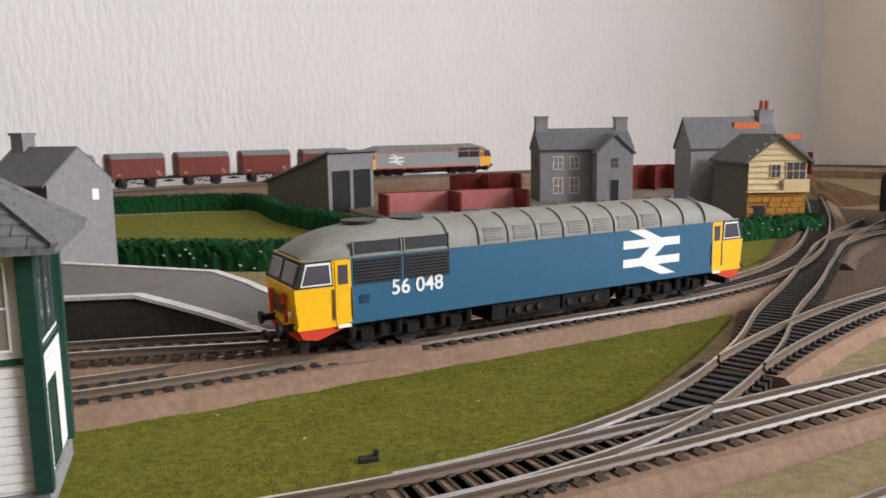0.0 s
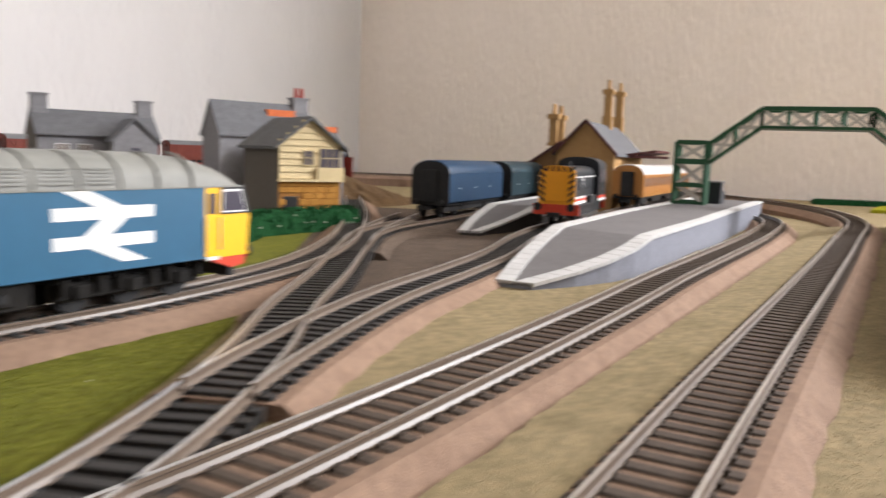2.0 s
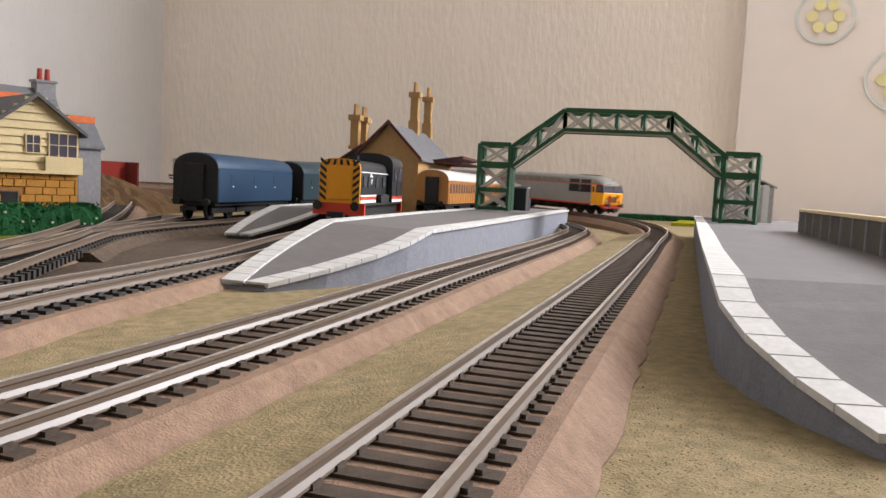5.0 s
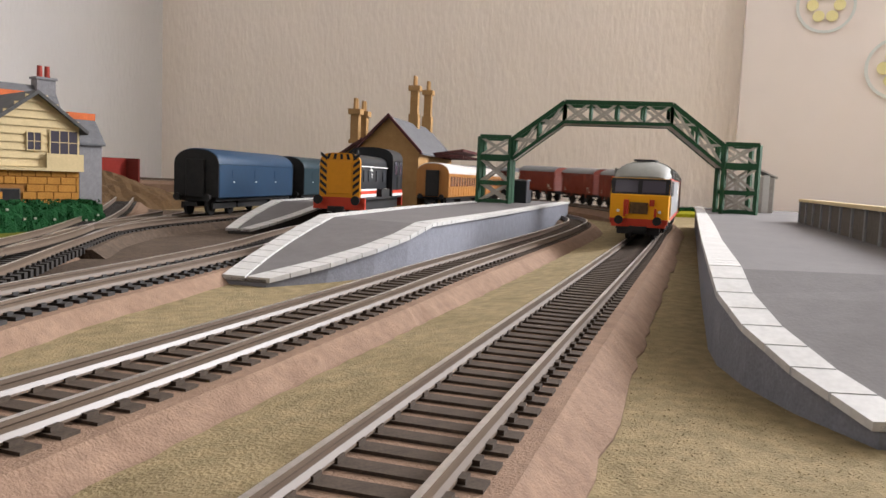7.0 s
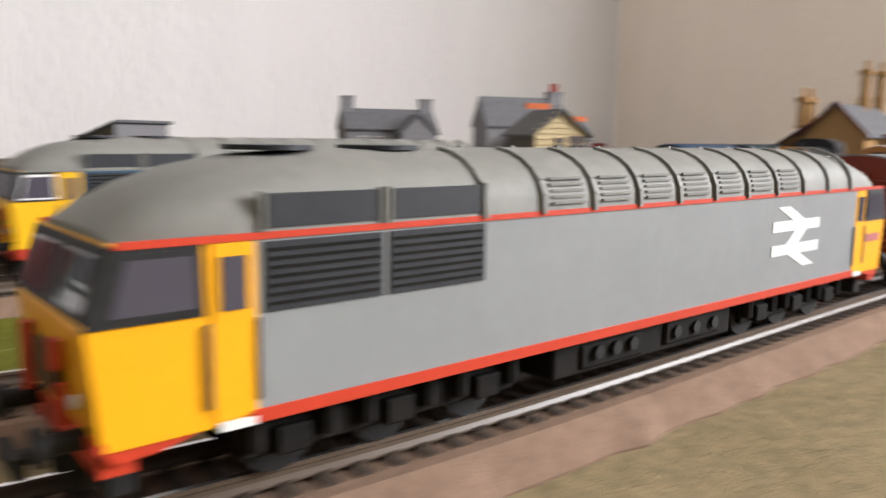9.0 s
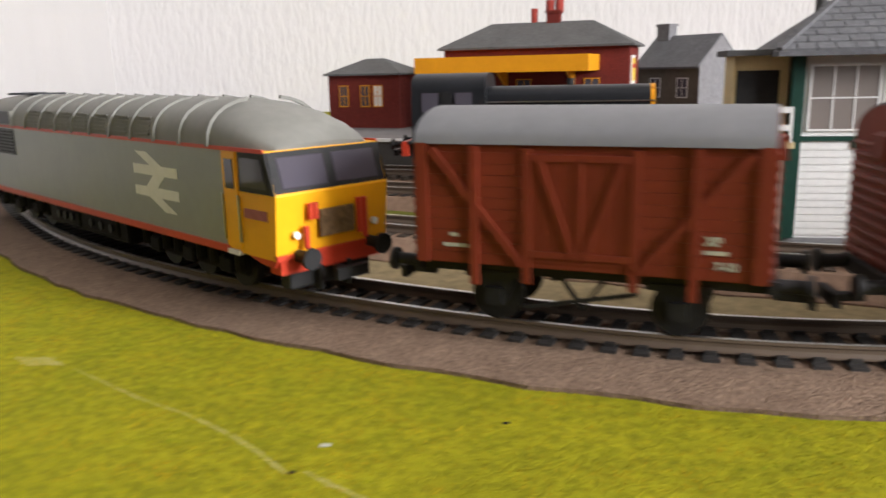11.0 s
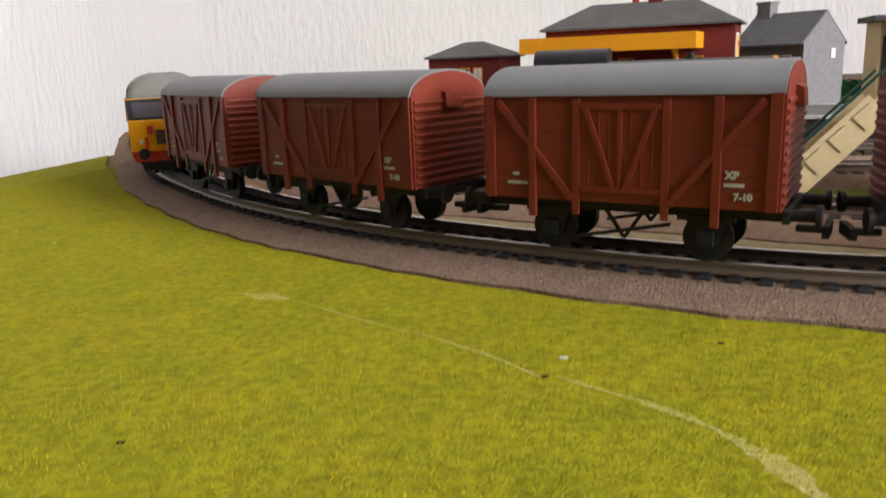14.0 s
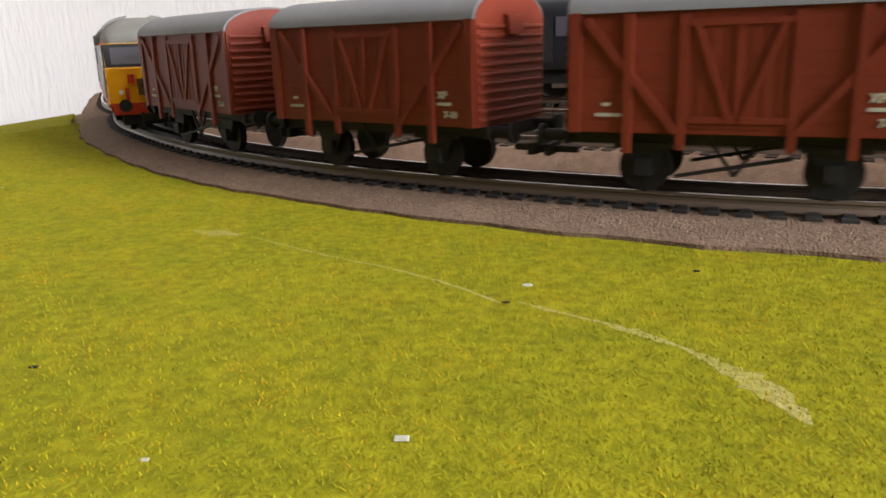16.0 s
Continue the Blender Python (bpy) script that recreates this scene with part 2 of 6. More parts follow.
def box(bm, x0, x1, y0, y1, z0, z1, bevel=0.0, m=None):
    made = bmesh.ops.create_cube(bm, size=1.0)["verts"]
    for v in made:
        v.co = Vector(((x0 + x1) / 2 + v.co.x * (x1 - x0), (y0 + y1) / 2 + v.co.y * (y1 - y0), (z0 + z1) / 2 + v.co.z * (z1 - z0)))
    if bevel:
        edges = list({e for v in made for e in v.link_edges})
        done = bmesh.ops.bevel(bm, geom=edges, offset=bevel, segments=1, affect="EDGES")
        made = done["verts"]
    if m is not None:
        bmesh.ops.transform(bm, matrix=m, verts=made)
    return bm


def boxes(*rows, bevel=0.0):
    bm = bmesh.new()
    for row in rows:
        box(bm, *row, bevel=bevel)
    return bm


def tube(bm, x, y, z, r, length, axis="Z", seg=12, r2=None):
    made = bmesh.ops.create_cone(bm, cap_ends=True, segments=seg, radius1=r, radius2=r if r2 is None else r2, depth=length)["verts"]
    turn = {"Z": pose(0, 0, 0), "X": pose(0, 0, 0, 0, 90, 0), "Y": pose(0, 0, 0, 90, 0, 0)}[axis]
    bmesh.ops.transform(bm, matrix=Matrix.Translation((x, y, z)) @ turn, verts=made)
    return bm


def prism(points, y0, y1, axis="Y", bm=None):
    """A flat outline pulled out along one axis: outline in (x, z) for Y, (y, z) for X, (x, y) for Z."""
    bm = bm or bmesh.new()
    put = {"Y": lambda a, b, c: (a, c, b), "X": lambda a, b, c: (c, a, b), "Z": lambda a, b, c: (a, b, c)}[axis]
    low = [bm.verts.new(put(a, b, y0)) for a, b in points]
    high = [bm.verts.new(put(a, b, y1)) for a, b in points]
    bm.faces.new(low), bm.faces.new(high[::-1])
    for i in range(len(points)):
        bm.faces.new((low[i], low[i - 1], high[i - 1], high[i]))
    return bm


def loft(rings, bm=None, close=True):
    bm = bm or bmesh.new()
    rows = [[bm.verts.new(p) for p in ring] for ring in rings]
    for a, b in zip(rows, rows[1:]):
        for i in range(len(a) if close else len(a) - 1):
            j = (i + 1) % len(a)
            bm.faces.new((a[i], a[j], b[j], b[i]))
    if close:
        bm.faces.new(rows[0]), bm.faces.new(rows[-1][::-1])
    return bm


def bar(bm, a, b, wide, high):
    """A square bar from a to b."""
    a, b = Vector(a), Vector(b)
    q = (b - a).to_track_quat("X", "Z").to_matrix().to_4x4()
    return box(bm, 0, (b - a).length, -wide / 2, wide / 2, -high / 2, high / 2, 0, Matrix.Translation(a) @ q)


# ---- the room ----
def wall(name, a, b, mat, z0=-9.0, z1=15.0, thick=1.0, holes=()):
    """A wall between two places of the plan, solid to its left; holes as (from, to, low, high) along it."""
    long = math.dist(a, b)
    cuts = sorted(holes)
    bm, at_x = bmesh.new(), 0.0
    for h0, h1, low, high in cuts:
        box(bm, at_x, h0, 0, thick, z0, z1)
        box(bm, h0, h1, 0, thick, z0, low)
        box(bm, h0, h1, 0, thick, high, z1)
        at_x = h1
    box(bm, at_x, long, 0, thick, z0, z1)
    ob = part(name, bm, mat, None, unit=DM)
    ob.matrix_world = pose(a[0] * DM, a[1] * DM, 0, 0, 0, math.degrees(math.atan2(b[1] - a[1], b[0] - a[0])))
    return tagged(ob, kind="structure")


wall("wall_north", NE, NW, M["wall_white"], thick=-1.0)
WM = (NW[0] + 0.515 * 11, NW[1] - 0.857 * 11)
wall("wall_west", NW, WM, M["wall_white"], thick=-1.0)
# unseen stretch of wall, made dark so it bounces little light
wall("wall_west_2", WM, WS, M["dark_wall"], thick=-1.0)
wall("wall_east", EM, NE, M["wall_cream"], thick=-1.0)
EM2 = (EM[0] - 0.857 * 0.35, EM[1] - 0.515 * 0.35)
ES2 = (ES[0] - 0.857 * 0.35, ES[1] - 0.515 * 0.35)
wall("wall_east_2", ES2, EM2, M["wall_plain"], thick=-1.35, holes=[(10.2, 20.2, 3.4, 13.7)])
# unseen south wall, kept dark to hold back fill on the trains
wall("wall_south", WS, ES2, M["dark_wall"], thick=-1.0)
room = [(NE[0] + 3, NE[1] + 3), (NW[0] - 4, NW[1]), (WS[0] - 4, WS[1] - 4), (ES[0] + 3, ES[1] - 3)]
tagged(part("ceiling", prism([(x, y) for x, y in room], 15.0, 16.0, "Z"), M["ceiling"], unit=DM), kind="structure")
# unseen floor, its dark tone set to limit bounced light
tagged(part("floor", prism([(x, y) for x, y in room], -10.0, -9.0, "Z"), M["dark_floor"], unit=DM), kind="structure")

window_1 = tagged(empty("window_1", ES2[0], ES2[1], 0, math.degrees(math.atan2(EM2[1] - ES2[1], EM2[0] - ES2[0]))), "white framed window", "window", kind="structure")
part("window_frame", boxes((10.2, 20.2, -0.9, -0.5, 3.4, 3.8), (10.2, 20.2, -0.9, -0.5, 13.3, 13.7), (10.2, 10.6, -0.9, -0.5, 3.8, 13.3),
                           (19.8, 20.2, -0.9, -0.5, 3.8, 13.3), (15.0, 15.4, -0.9, -0.5, 3.8, 13.3)), M["window_frame"], window_1, unit=DM)
part("window_sill", boxes((9.9, 20.5, -0.5, 0.3, 3.2, 3.4)), M["window_frame"], window_1, unit=DM)


def decal(x, z, r):
    """A flower sticker on the plain wall: a ring, petals and a middle."""
    t = tagged(empty("wall_sticker", EM2[0] + 0.515 * x, EM2[1] - 0.857 * x, z, ALONG), "pale yellow and blue flower sticker on the wall", "sticker", "wall stickers")
    bm = bmesh.new()
    seg = 32
    rings = []
    for i in range(seg + 1):
        c, s = math.cos(i * 6.2832 / seg), math.sin(i * 6.2832 / seg)
        rings.append([(h, q * c, q * s) for h, q in ((-0.02, r), (-0.026, r), (-0.026, r * 0.9), (-0.02, r * 0.9))])
    part("ring", loft(rings, bm), M["decal_blue"], t, unit=DM)
    bm = bmesh.new()
    for i in range(6):
        a = i * 1.0472
        tube(bm, -0.03, 0.45 * r * math.cos(a), 0.45 * r * math.sin(a), r * 0.2, 0.02, "X", 14)
    part("petals", bm, M["decal_yellow"], t, unit=DM)


decal(1.35, 3.85, 0.5)
decal(2.62, 2.72, 0.56)

# ---- the board and its scatter ----
board = [(NE[0] - 0.3, NE[1] - 0.3), (-11.1, 9.04), (-6.15, 0.75), (-3.5, -3.2), (0.5, -3.0), (17, 1.5), (EM[0] - 0.2, EM[1] - 0.2)]
tagged(part("ground", prism(board, -0.25, 0.0, "Z"), M["sand"], unit=DM), "tan sand scattered over the baseboard", kind="structure")


def patch(name, outline, mat, label, z=0.02, low=-0.01):
    return tagged(part(name, prism(outline, low, z, "Z"), mat, unit=DM), label, kind="structure")


def spline(points, step=0.05):
    """Catmull-Rom curve through places, sampled evenly."""
    pts = [Vector((*p, 0)) if len(p) == 2 else Vector(p) for p in points]
    pts = [2 * pts[0] - pts[1], *pts, 2 * pts[-1] - pts[-2]]
    fine = []
    for a, b, c, d in zip(pts, pts[1:], pts[2:], pts[3:]):
        for i in range(40):
            t = i / 40
            fine.append(0.5 * (2 * b + (c - a) * t + (2 * a - 5 * b + 4 * c - d) * t * t + (3 * b - a - 3 * c + d) * t ** 3))
    fine.append(pts[-2])
    return Way(fine)


class Way:
    """A line of track: places by distance along it."""

    def __init__(self, fine):
        self.fine, self.far = fine, [0.0]
        for a, b in zip(fine, fine[1:]):
            self.far.append(self.far[-1] + (b - a).length)
        self.long = self.far[-1]

    def at(self, s):
        s = min(max(s, 0.0), self.long - 1e-4)
        lo, hi = 0, len(self.far) - 1
        while hi - lo > 1:
            mid = (lo + hi) // 2
            lo, hi = (mid, hi) if self.far[mid] <= s else (lo, mid)
        k = (s - self.far[lo]) / max(self.far[hi] - self.far[lo], 1e-9)
        return self.fine[lo].lerp(self.fine[hi], k)

    def both(self, s):
        p, q = self.at(s - 0.02), self.at(s + 0.02)
        d = (q - p).normalized()
        return self.at(s), d, Vector((-d.y, d.x, 0))

    def near(self, x, y):
        p = Vector((x, y, 0))
        return min(range(len(self.fine)), key=lambda i: (self.fine[i] - p).length_squared)


# the main loop, anticlockwise as the train runs: back line, east curve, platform line, west curve
LOOP = []
for i in range(12):
    LOOP.append((-3.0 + 5.29 * i / 11, 12.6 + 3.16 * i / 11, 0.13))
for cx, cy, start, drop in ((4.56, 11.98, 120.97, 0.0), (5.73, 10.03, 30.97, 0.13)):
    for i in range(0 if drop else 1, 10):                # two quarter turns with a short straight between them
        a = radians(start - 10 * i)
        LOOP.append((cx + 4.4 * math.cos(a), cy + 4.4 * math.sin(a), 0.13 - drop * i / 9))
LOOP += [(6.73, 5.5), (5.6, 4.81), (4.0, 3.85), (2.36, 2.87), (0.88, 1.97), (-0.05, 1.48), (-0.70, 1.14), (-1.34, 0.865), (-2.0, 0.745), (-2.8, 0.725), (-3.6, 0.845),
         (-4.33, 1.08), (-5.17, 1.45), (-6.0, 2.03), (-6.72, 3.0), (-7.15, 4.3), (-7.3, 5.6), (-7.2, 7.0, 0.03), (-6.8, 8.4, 0.07), (-6.1, 9.7, 0.1), (-5.2, 10.8, 0.13), (-4.2, 11.75, 0.13), (-3.0, 12.6, 0.13), (-0.98, 13.8, 0.13)]
LOOP = [(*p, 0.0)[:3] for p in LOOP]
MAIN = spline(LOOP)
NEARLINE = spline([(-8.3, 3.3), (-6.0, 1.95), (-4.0, 1.55), (-2.4, 1.62), (-1.2, 1.78), (-0.2, 2.12), (0.6, 2.54), (1.75, 3.2), (2.73, 3.79), (3.6, 4.34), (4.4, 4.82), (6.2, 5.92), (7.6, 6.95), (8.6, 8.3)])
BLUELINE = spline([(-7.5, 2.9), (-4.5, 2.35), (-3.2, 2.4), (-2.2, 2.62), (-1.25, 3.0), (-0.3, 3.57), (0.5, 4.07), (1.3, 4.6), (1.95, 5.2), (2.5, 6.0), (3.0, 7.0), (3.6, 8.4), (4.4, 10.5), (5.2, 12.6)])
CROSS = spline([(-0.2, 2.12), (0.35, 2.42), (0.85, 2.85), (1.3, 3.5), (1.65, 4.2), (2.05, 4.9), (2.5, 5.75), (3.1, 6.8), (3.9, 7.9)])
DOCK = spline([(1.0, 3.06), (1.45, 3.62), (2.0, 4.2), (2.65, 4.75), (3.2, 5.25), (3.85, 5.95), (4.45, 6.5), (5.03, 6.95), (6.2, 7.8), (7.74, 8.92), (9.6, 10.27)])
COACHLINE = spline([(2.5, 5.75), (2.85, 6.4), (3.3, 6.95), (3.89, 7.44), (4.54, 7.99), (5.9, 9.13), (7.8, 10.7)])
BAYLINE = spline([(-6.5, 2.6), (-4.6, 2.5), (-3.2, 2.72), (-2.2, 3.05), (-1.3, 3.34), (-0.6, 3.5), (-0.1, 3.7)])


RAIL_Z = 0.11     # top of the rails above the board


def strip(way, s0, s1, rows, step=0.12, wave=0.0, seed=1):
    """A band along a line: rows of (offset to the left, height)."""
    rnd = random.Random(seed)
    n = max(2, int((s1 - s0) / step))
    rings = []
    for i in range(n + 1):
        p, d, left = way.both(s0 + (s1 - s0) * i / n)
        k = rnd.uniform(-wave, wave)
        rings.append([tuple(p + left * (o + (k if abs(o) > 0.2 else 0)) + Vector((0, 0, z))) for o, z in rows])
    return loft(rings)


def rails(way, s0, s1):
    """Both rails as closed bands with head and foot."""
    out = []
    for side in (-0.085, 0.085):
        prof = [(-0.008, 0), (-0.0075, 0.004), (-0.003, 0.013), (-0.003, 0.021), (-0.006, 0.0245), (-0.0055, 0.032), (0.0055, 0.032), (0.006, 0.0245), (0.003, 0.021), (0.003, 0.013), (0.0075, 0.004), (0.008, 0)]
        out.append(strip(way, s0, s1, [(side + o, RAIL_Z - 0.032 + z) for o, z in prof], 0.1))
    return out


SLEEPER_MESH = {}


def sleeper_mesh(mat):
    if mat.name not in SLEEPER_MESH:
        bm = boxes((-1.8, 1.8, -12.8, 12.8, -3.0, 0.0), (-1.2, 1.2, -10.3, -7.4, 0.0, 0.8), (-1.2, 1.2, 7.4, 10.3, 0.0, 0.8))
        SLEEPER_MESH[mat.name] = mesh_of("sleeper", bm, mat)
    return SLEEPER_MESH[mat.name]


def track(name, way, s0, s1, mat, label, near=None, bed=True, shoulder=0.07, wide=0.25, bed_mat=None, lip=0.006, dz=0.0):
    t = tagged(empty(name, 0, 0, dz), label, "railway track", kind="structure")
    if bed:
        part("trackbed", strip(way, s0, s1, [(-wide, -0.2), (-wide, lip - dz), (-0.16, shoulder), (0.16, shoulder), (wide, lip - dz), (wide, -0.2)], 0.1, 0.012, len(name)), bed_mat or M["ballast"], t, unit=DM)
    for bm in rails(way, s0, s1):
        part("rail", bm, M["rail"], t, unit=DM)
    count, n = 0, int((s1 - s0) / 0.069)
    verts, faces = [], []
    for i in range(n):
        s = s0 + (i + 0.5) * 0.069
        p, d, left = way.both(s)
        m = Matrix.Translation((p.x * DM, p.y * DM, (p.z + RAIL_Z - 0.032 - 0.003) * DM)) @ Matrix.Rotation(math.atan2(d.y, d.x), 4, "Z")
        if near and near[0] <= s <= near[1] and count < 290:
            ob = new("sleeper", sleeper_mesh(mat))
            ob.parent, count = t, count + 1
            ob.matrix_local = m
        else:
            for x0, x1, y0, y1, z0, z1 in ((-1.8, 1.8, -12.8, 12.8, -3.0, 0.0),):
                k = len(verts)
                verts += [tuple(m @ Vector((x * MM, y * MM, z * MM))) for x in (x0, x1) for y in (y0, y1) for z in (z0, z1)]
                faces += [(k, k + 1, k + 3, k + 2), (k + 4, k + 6, k + 7, k + 5), (k, k + 4, k + 5, k + 1), (k + 2, k + 3, k + 7, k + 6), (k + 1, k + 5, k + 7, k + 3), (k, k + 2, k + 6, k + 4)]
    if verts:
        me = bpy.data.meshes.new("sleepers")
        me.from_pydata(verts, [], faces)
        me.materials.append(mat)
        ob = new("sleepers", me)
        ob.parent = t
        tagged(ob, kind="stuff")
    return t


def arc(way, x, y):
    return way.far[way.near(x, y)]


S_PLAT, S_WEST = arc(MAIN, 6.73, 5.5), arc(MAIN, -2.8, 0.725)

# ---- grass and yards ----
patch("grass", [(-1.15, 2.78), (-0.35, 3.3), (0.3, 3.68), (1.1, 4.16), (1.62, 4.68), (1.45, 4.3), (1.15, 3.75), (0.75, 3.12), (0.2, 2.62), (-0.4, 2.3), (-1.1, 2.02), (-2.5, 1.85), (-4.2, 1.78), (-4.4, 2.1), (-3.2, 2.15), (-2.2, 2.35)],
      M["grass"], "olive green scatter grass between the tracks")
edge = [MAIN.both(arc(MAIN, 0.9, 1.97) + 0.15 * i) for i in range(60)]
outer = [tuple((p + left * 0.27).xy) for p, d, left in edge if p.x > -5.6]
outer = [p for p in outer if p[0] < 0.3]
patch("grass_mat", [*outer, (-6.1, 1.6), (-6.75, 2.0), (-6.1, 0.7), (-3.5, -3.15), (0.45, -2.95), (0.9, 0.5)], M["lime"], "bright lime green grass mat outside the curve", 0.03)
patch("field", [(-5.3, 6.2), (-3.1, 6.9), (-0.6, 7.6), (-0.9, 8.6), (-2.6, 10.3), (-5.2, 9.0)], M["grass"], "green field behind the hedge", 0.02)
patch("verge", [(1.6, 5.3), (1.3, 5.35), (1.9, 6.2), (2.5, 7.3), (2.75, 7.2), (2.3, 6.2)], M["grass"], "strip of grass below the hedge", 0.025)
patch("yard", [(-0.9, 5.6), (0.6, 6.2), (1.9, 7.6), (2.9, 9.2), (4.6, 12.0), (4.0, 14.0), (1.0, 12.4), (-1.8, 10.6), (-0.5, 8.2)], M["yard"], "grey-brown station yard", 0.03)
patch("turnout_ground", [(1.2, 3.55), (2.0, 4.0), (2.75, 4.6), (3.3, 5.15), (3.95, 5.95), (4.6, 6.8), (5.3, 7.6), (4.9, 9.3), (4.2, 9.9), (3.5, 8.9), (2.9, 7.6), (2.2, 6.0), (1.75, 5.0)], M["dirt"], "dark brown dirty ballast round the turnouts", 0.022)
patch("sand_rise", [(1.85, 3.5), (2.73, 4.0), (3.6, 4.5), (4.4, 4.98), (5.2, 5.46), (5.0, 5.6), (3.9, 5.2), (3.1, 4.98), (2.3, 4.28), (1.75, 3.8), (1.3, 3.3), (1.2, 3.1)], M["sand"], "raised tan sand between the lines", 0.035)
patch("corner_field", [(4.5, 16.0), (8.2, 19.9), (13.4, 12.6), (12.2, 11.8), (10.6, 13.0), (8.9, 15.4), (5.6, 16.4)], M["grass"], "olive grass in the corner beyond the curve", 0.03)
patch("west_field", [(-10.8, 8.9), (-7.9, 3.9), (-7.75, 5.6), (-7.6, 7.2), (-7.1, 8.8), (-6.3, 10.3), (-6.0, 11.6)], M["lime"], "green grass between the curve and the wall", 0.03)
patch("far_bank", [(12.0, 8.7), (12.9, 8.0), (14.2, 8.6), (13.5, 9.5)], M["lime"], "green bank at the end of the board", 0.05)

track("main_line", MAIN, 0.0, arc(MAIN, -0.05, 1.48) + 0.4, M["sleeper"], "weathered track with brown sleepers in tan ballast", (S_PLAT, S_PLAT + 9), shoulder=0.0695, wide=0.235)
track("main_line_west", MAIN, arc(MAIN, -0.05, 1.48) + 0.4, MAIN.long - 2.3, M["sleeper_dark"], "curved track on a grey-brown foam underlay", (S_WEST - 3, S_WEST + 3), shoulder=0.068, wide=0.285, bed_mat=M["ballast_grey"], lip=0.04)
tagged(part("sand_bank", strip(MAIN, S_PLAT - 1.6, arc(MAIN, -0.4, 1.33), [(-0.13, -0.02), (-0.13, 0.0705), (-0.17, 0.071), (-0.25, 0.06), (-0.36, 0.045), (-0.37, -0.02)], 0.06, 0.006, 9), M["sand"], unit=DM),
       "tan sand banked up to the sleeper ends", kind="structure")
track("second_line", NEARLINE, 0.0, NEARLINE.long, M["sleeper"], "straight track with brown sleepers on brown ballast", (arc(NEARLINE, -0.2, 2.12), arc(NEARLINE, 4.4, 4.82)), shoulder=0.0695, wide=0.235)
track("blue_loco_line", BLUELINE, 0.0, BLUELINE.long, M["sleeper_dark"], "track with dark sleepers under the parked locomotive", (arc(BLUELINE, -1.25, 3.0), arc(BLUELINE, 1.95, 5.2)), wide=0.27)
track("crossover", CROSS, 0.25, CROSS.long, M["sleeper_dark"], "curving turnout track with black sleepers", (0.0, 9.0), bed=False)
track("dock_line", DOCK, 0.3, DOCK.long, M["sleeper_dark"], "dock track with black sleepers", (0.0, 5.0), wide=0.24, shoulder=0.065, dz=0.012)
track("coach_line", COACHLINE, 0.0, COACHLINE.long, M["sleeper_dark"], "siding with dark sleepers", None, wide=0.24, shoulder=0.065, bed_mat=M["dirt"])
track("bay_line", BAYLINE, 0.0, BAYLINE.long, M["sleeper"], "rusty bay platform track", (3.5, 6.5), wide=0.24, shoulder=0.055, dz=0.05)


# ---- rolling stock: x forward, z from the rail top ----
def wheelset(parent, x, r, gauge=8.2, mat="black"):
    for y in (-gauge, gauge):
        bm = bmesh.new()
        tube(bm, x, y, r, r, 2.4, "Y", 18)
        tube(bm, x, y * 1.12, r, r * 0.45, 1.6, "Y", 10)
        part("wheel", bm, M[mat], parent, smooth=True)


def buffers(parent, x, z=13.5, y=11.5):
    s = 1 if x > 0 else -1
    for side in (-y, y):
        bm = bmesh.new()
        tube(bm, x + s * 2.5, side, z, 1.5, 6, "X", 10)
        tube(bm, x + s * 6, side, z, 2.7, 1.2, "X", 14)
        part("buffer", bm, M["black"], parent, smooth=True)
    bm = boxes((min(x, x + s * 8), max(x, x + s * 8), -1.2, 1.2, z - 6, z - 4.4), (x + s * 7 - 0.8, x + s * 7 + 0.8, -5, 5, z - 6.5, z - 3.5))
    part("coupling", bm, M["black"], parent)


def arrows(parent, x, y, z, w, h, mat, side):
    """Two interlocked arrows: two bars joined by three slanting strokes."""
    bm = bmesh.new()
    s = side
    for zz in (h * 0.19, -h * 0.19):
        box(bm, x - w / 2, x + w / 2, y - 0.08, y + 0.08, z + zz - h * 0.085, z + zz + h * 0.085)
    for (xa, za), (xb, zb) in (((-0.3, 0.5), (0.16, 0.19)), ((0.16, 0.19), (-0.16, -0.19)), ((-0.16, -0.19), (0.3, -0.5))):
        k = 0.13 * w
        pts = [(x + s * (xa * w - k), z + za * h), (x + s * (xa * w + k), z + za * h), (x + s * (xb * w + k), z + zb * h), (x + s * (xb * w - k), z + zb * h)]
        prism(pts, y - 0.09, y + 0.09, "Y", bm)
    part("arrow_emblem", bm, M[mat], parent, "white double arrow")


def lettering(parent, words, x, y, z, size, mat, side):
    data = bpy.data.curves.new("lettering", "FONT")
    data.body, data.size, data.extrude, data.align_x, data.offset = words, size * MM, 0.1 * MM, "CENTER", 0.00012
    ob = new("lettering", data)
    ob.parent = parent
    ob.matrix_local = pose(x * MM, y * MM, z * MM, 90, 0, 0 if side < 0 else 180)
    data.materials.append(M[mat])
    return ob


def roof_section(x, half, top, low, seg=14, power=2.4):
    ring = []
    for i in range(seg + 1):
        a = math.pi * i / seg
        c, s = math.cos(a), math.sin(a)
        ring.append((x, half * math.copysign(abs(c) ** (2 / power), c), low + top * abs(s) ** (2 / power)))
    return ring


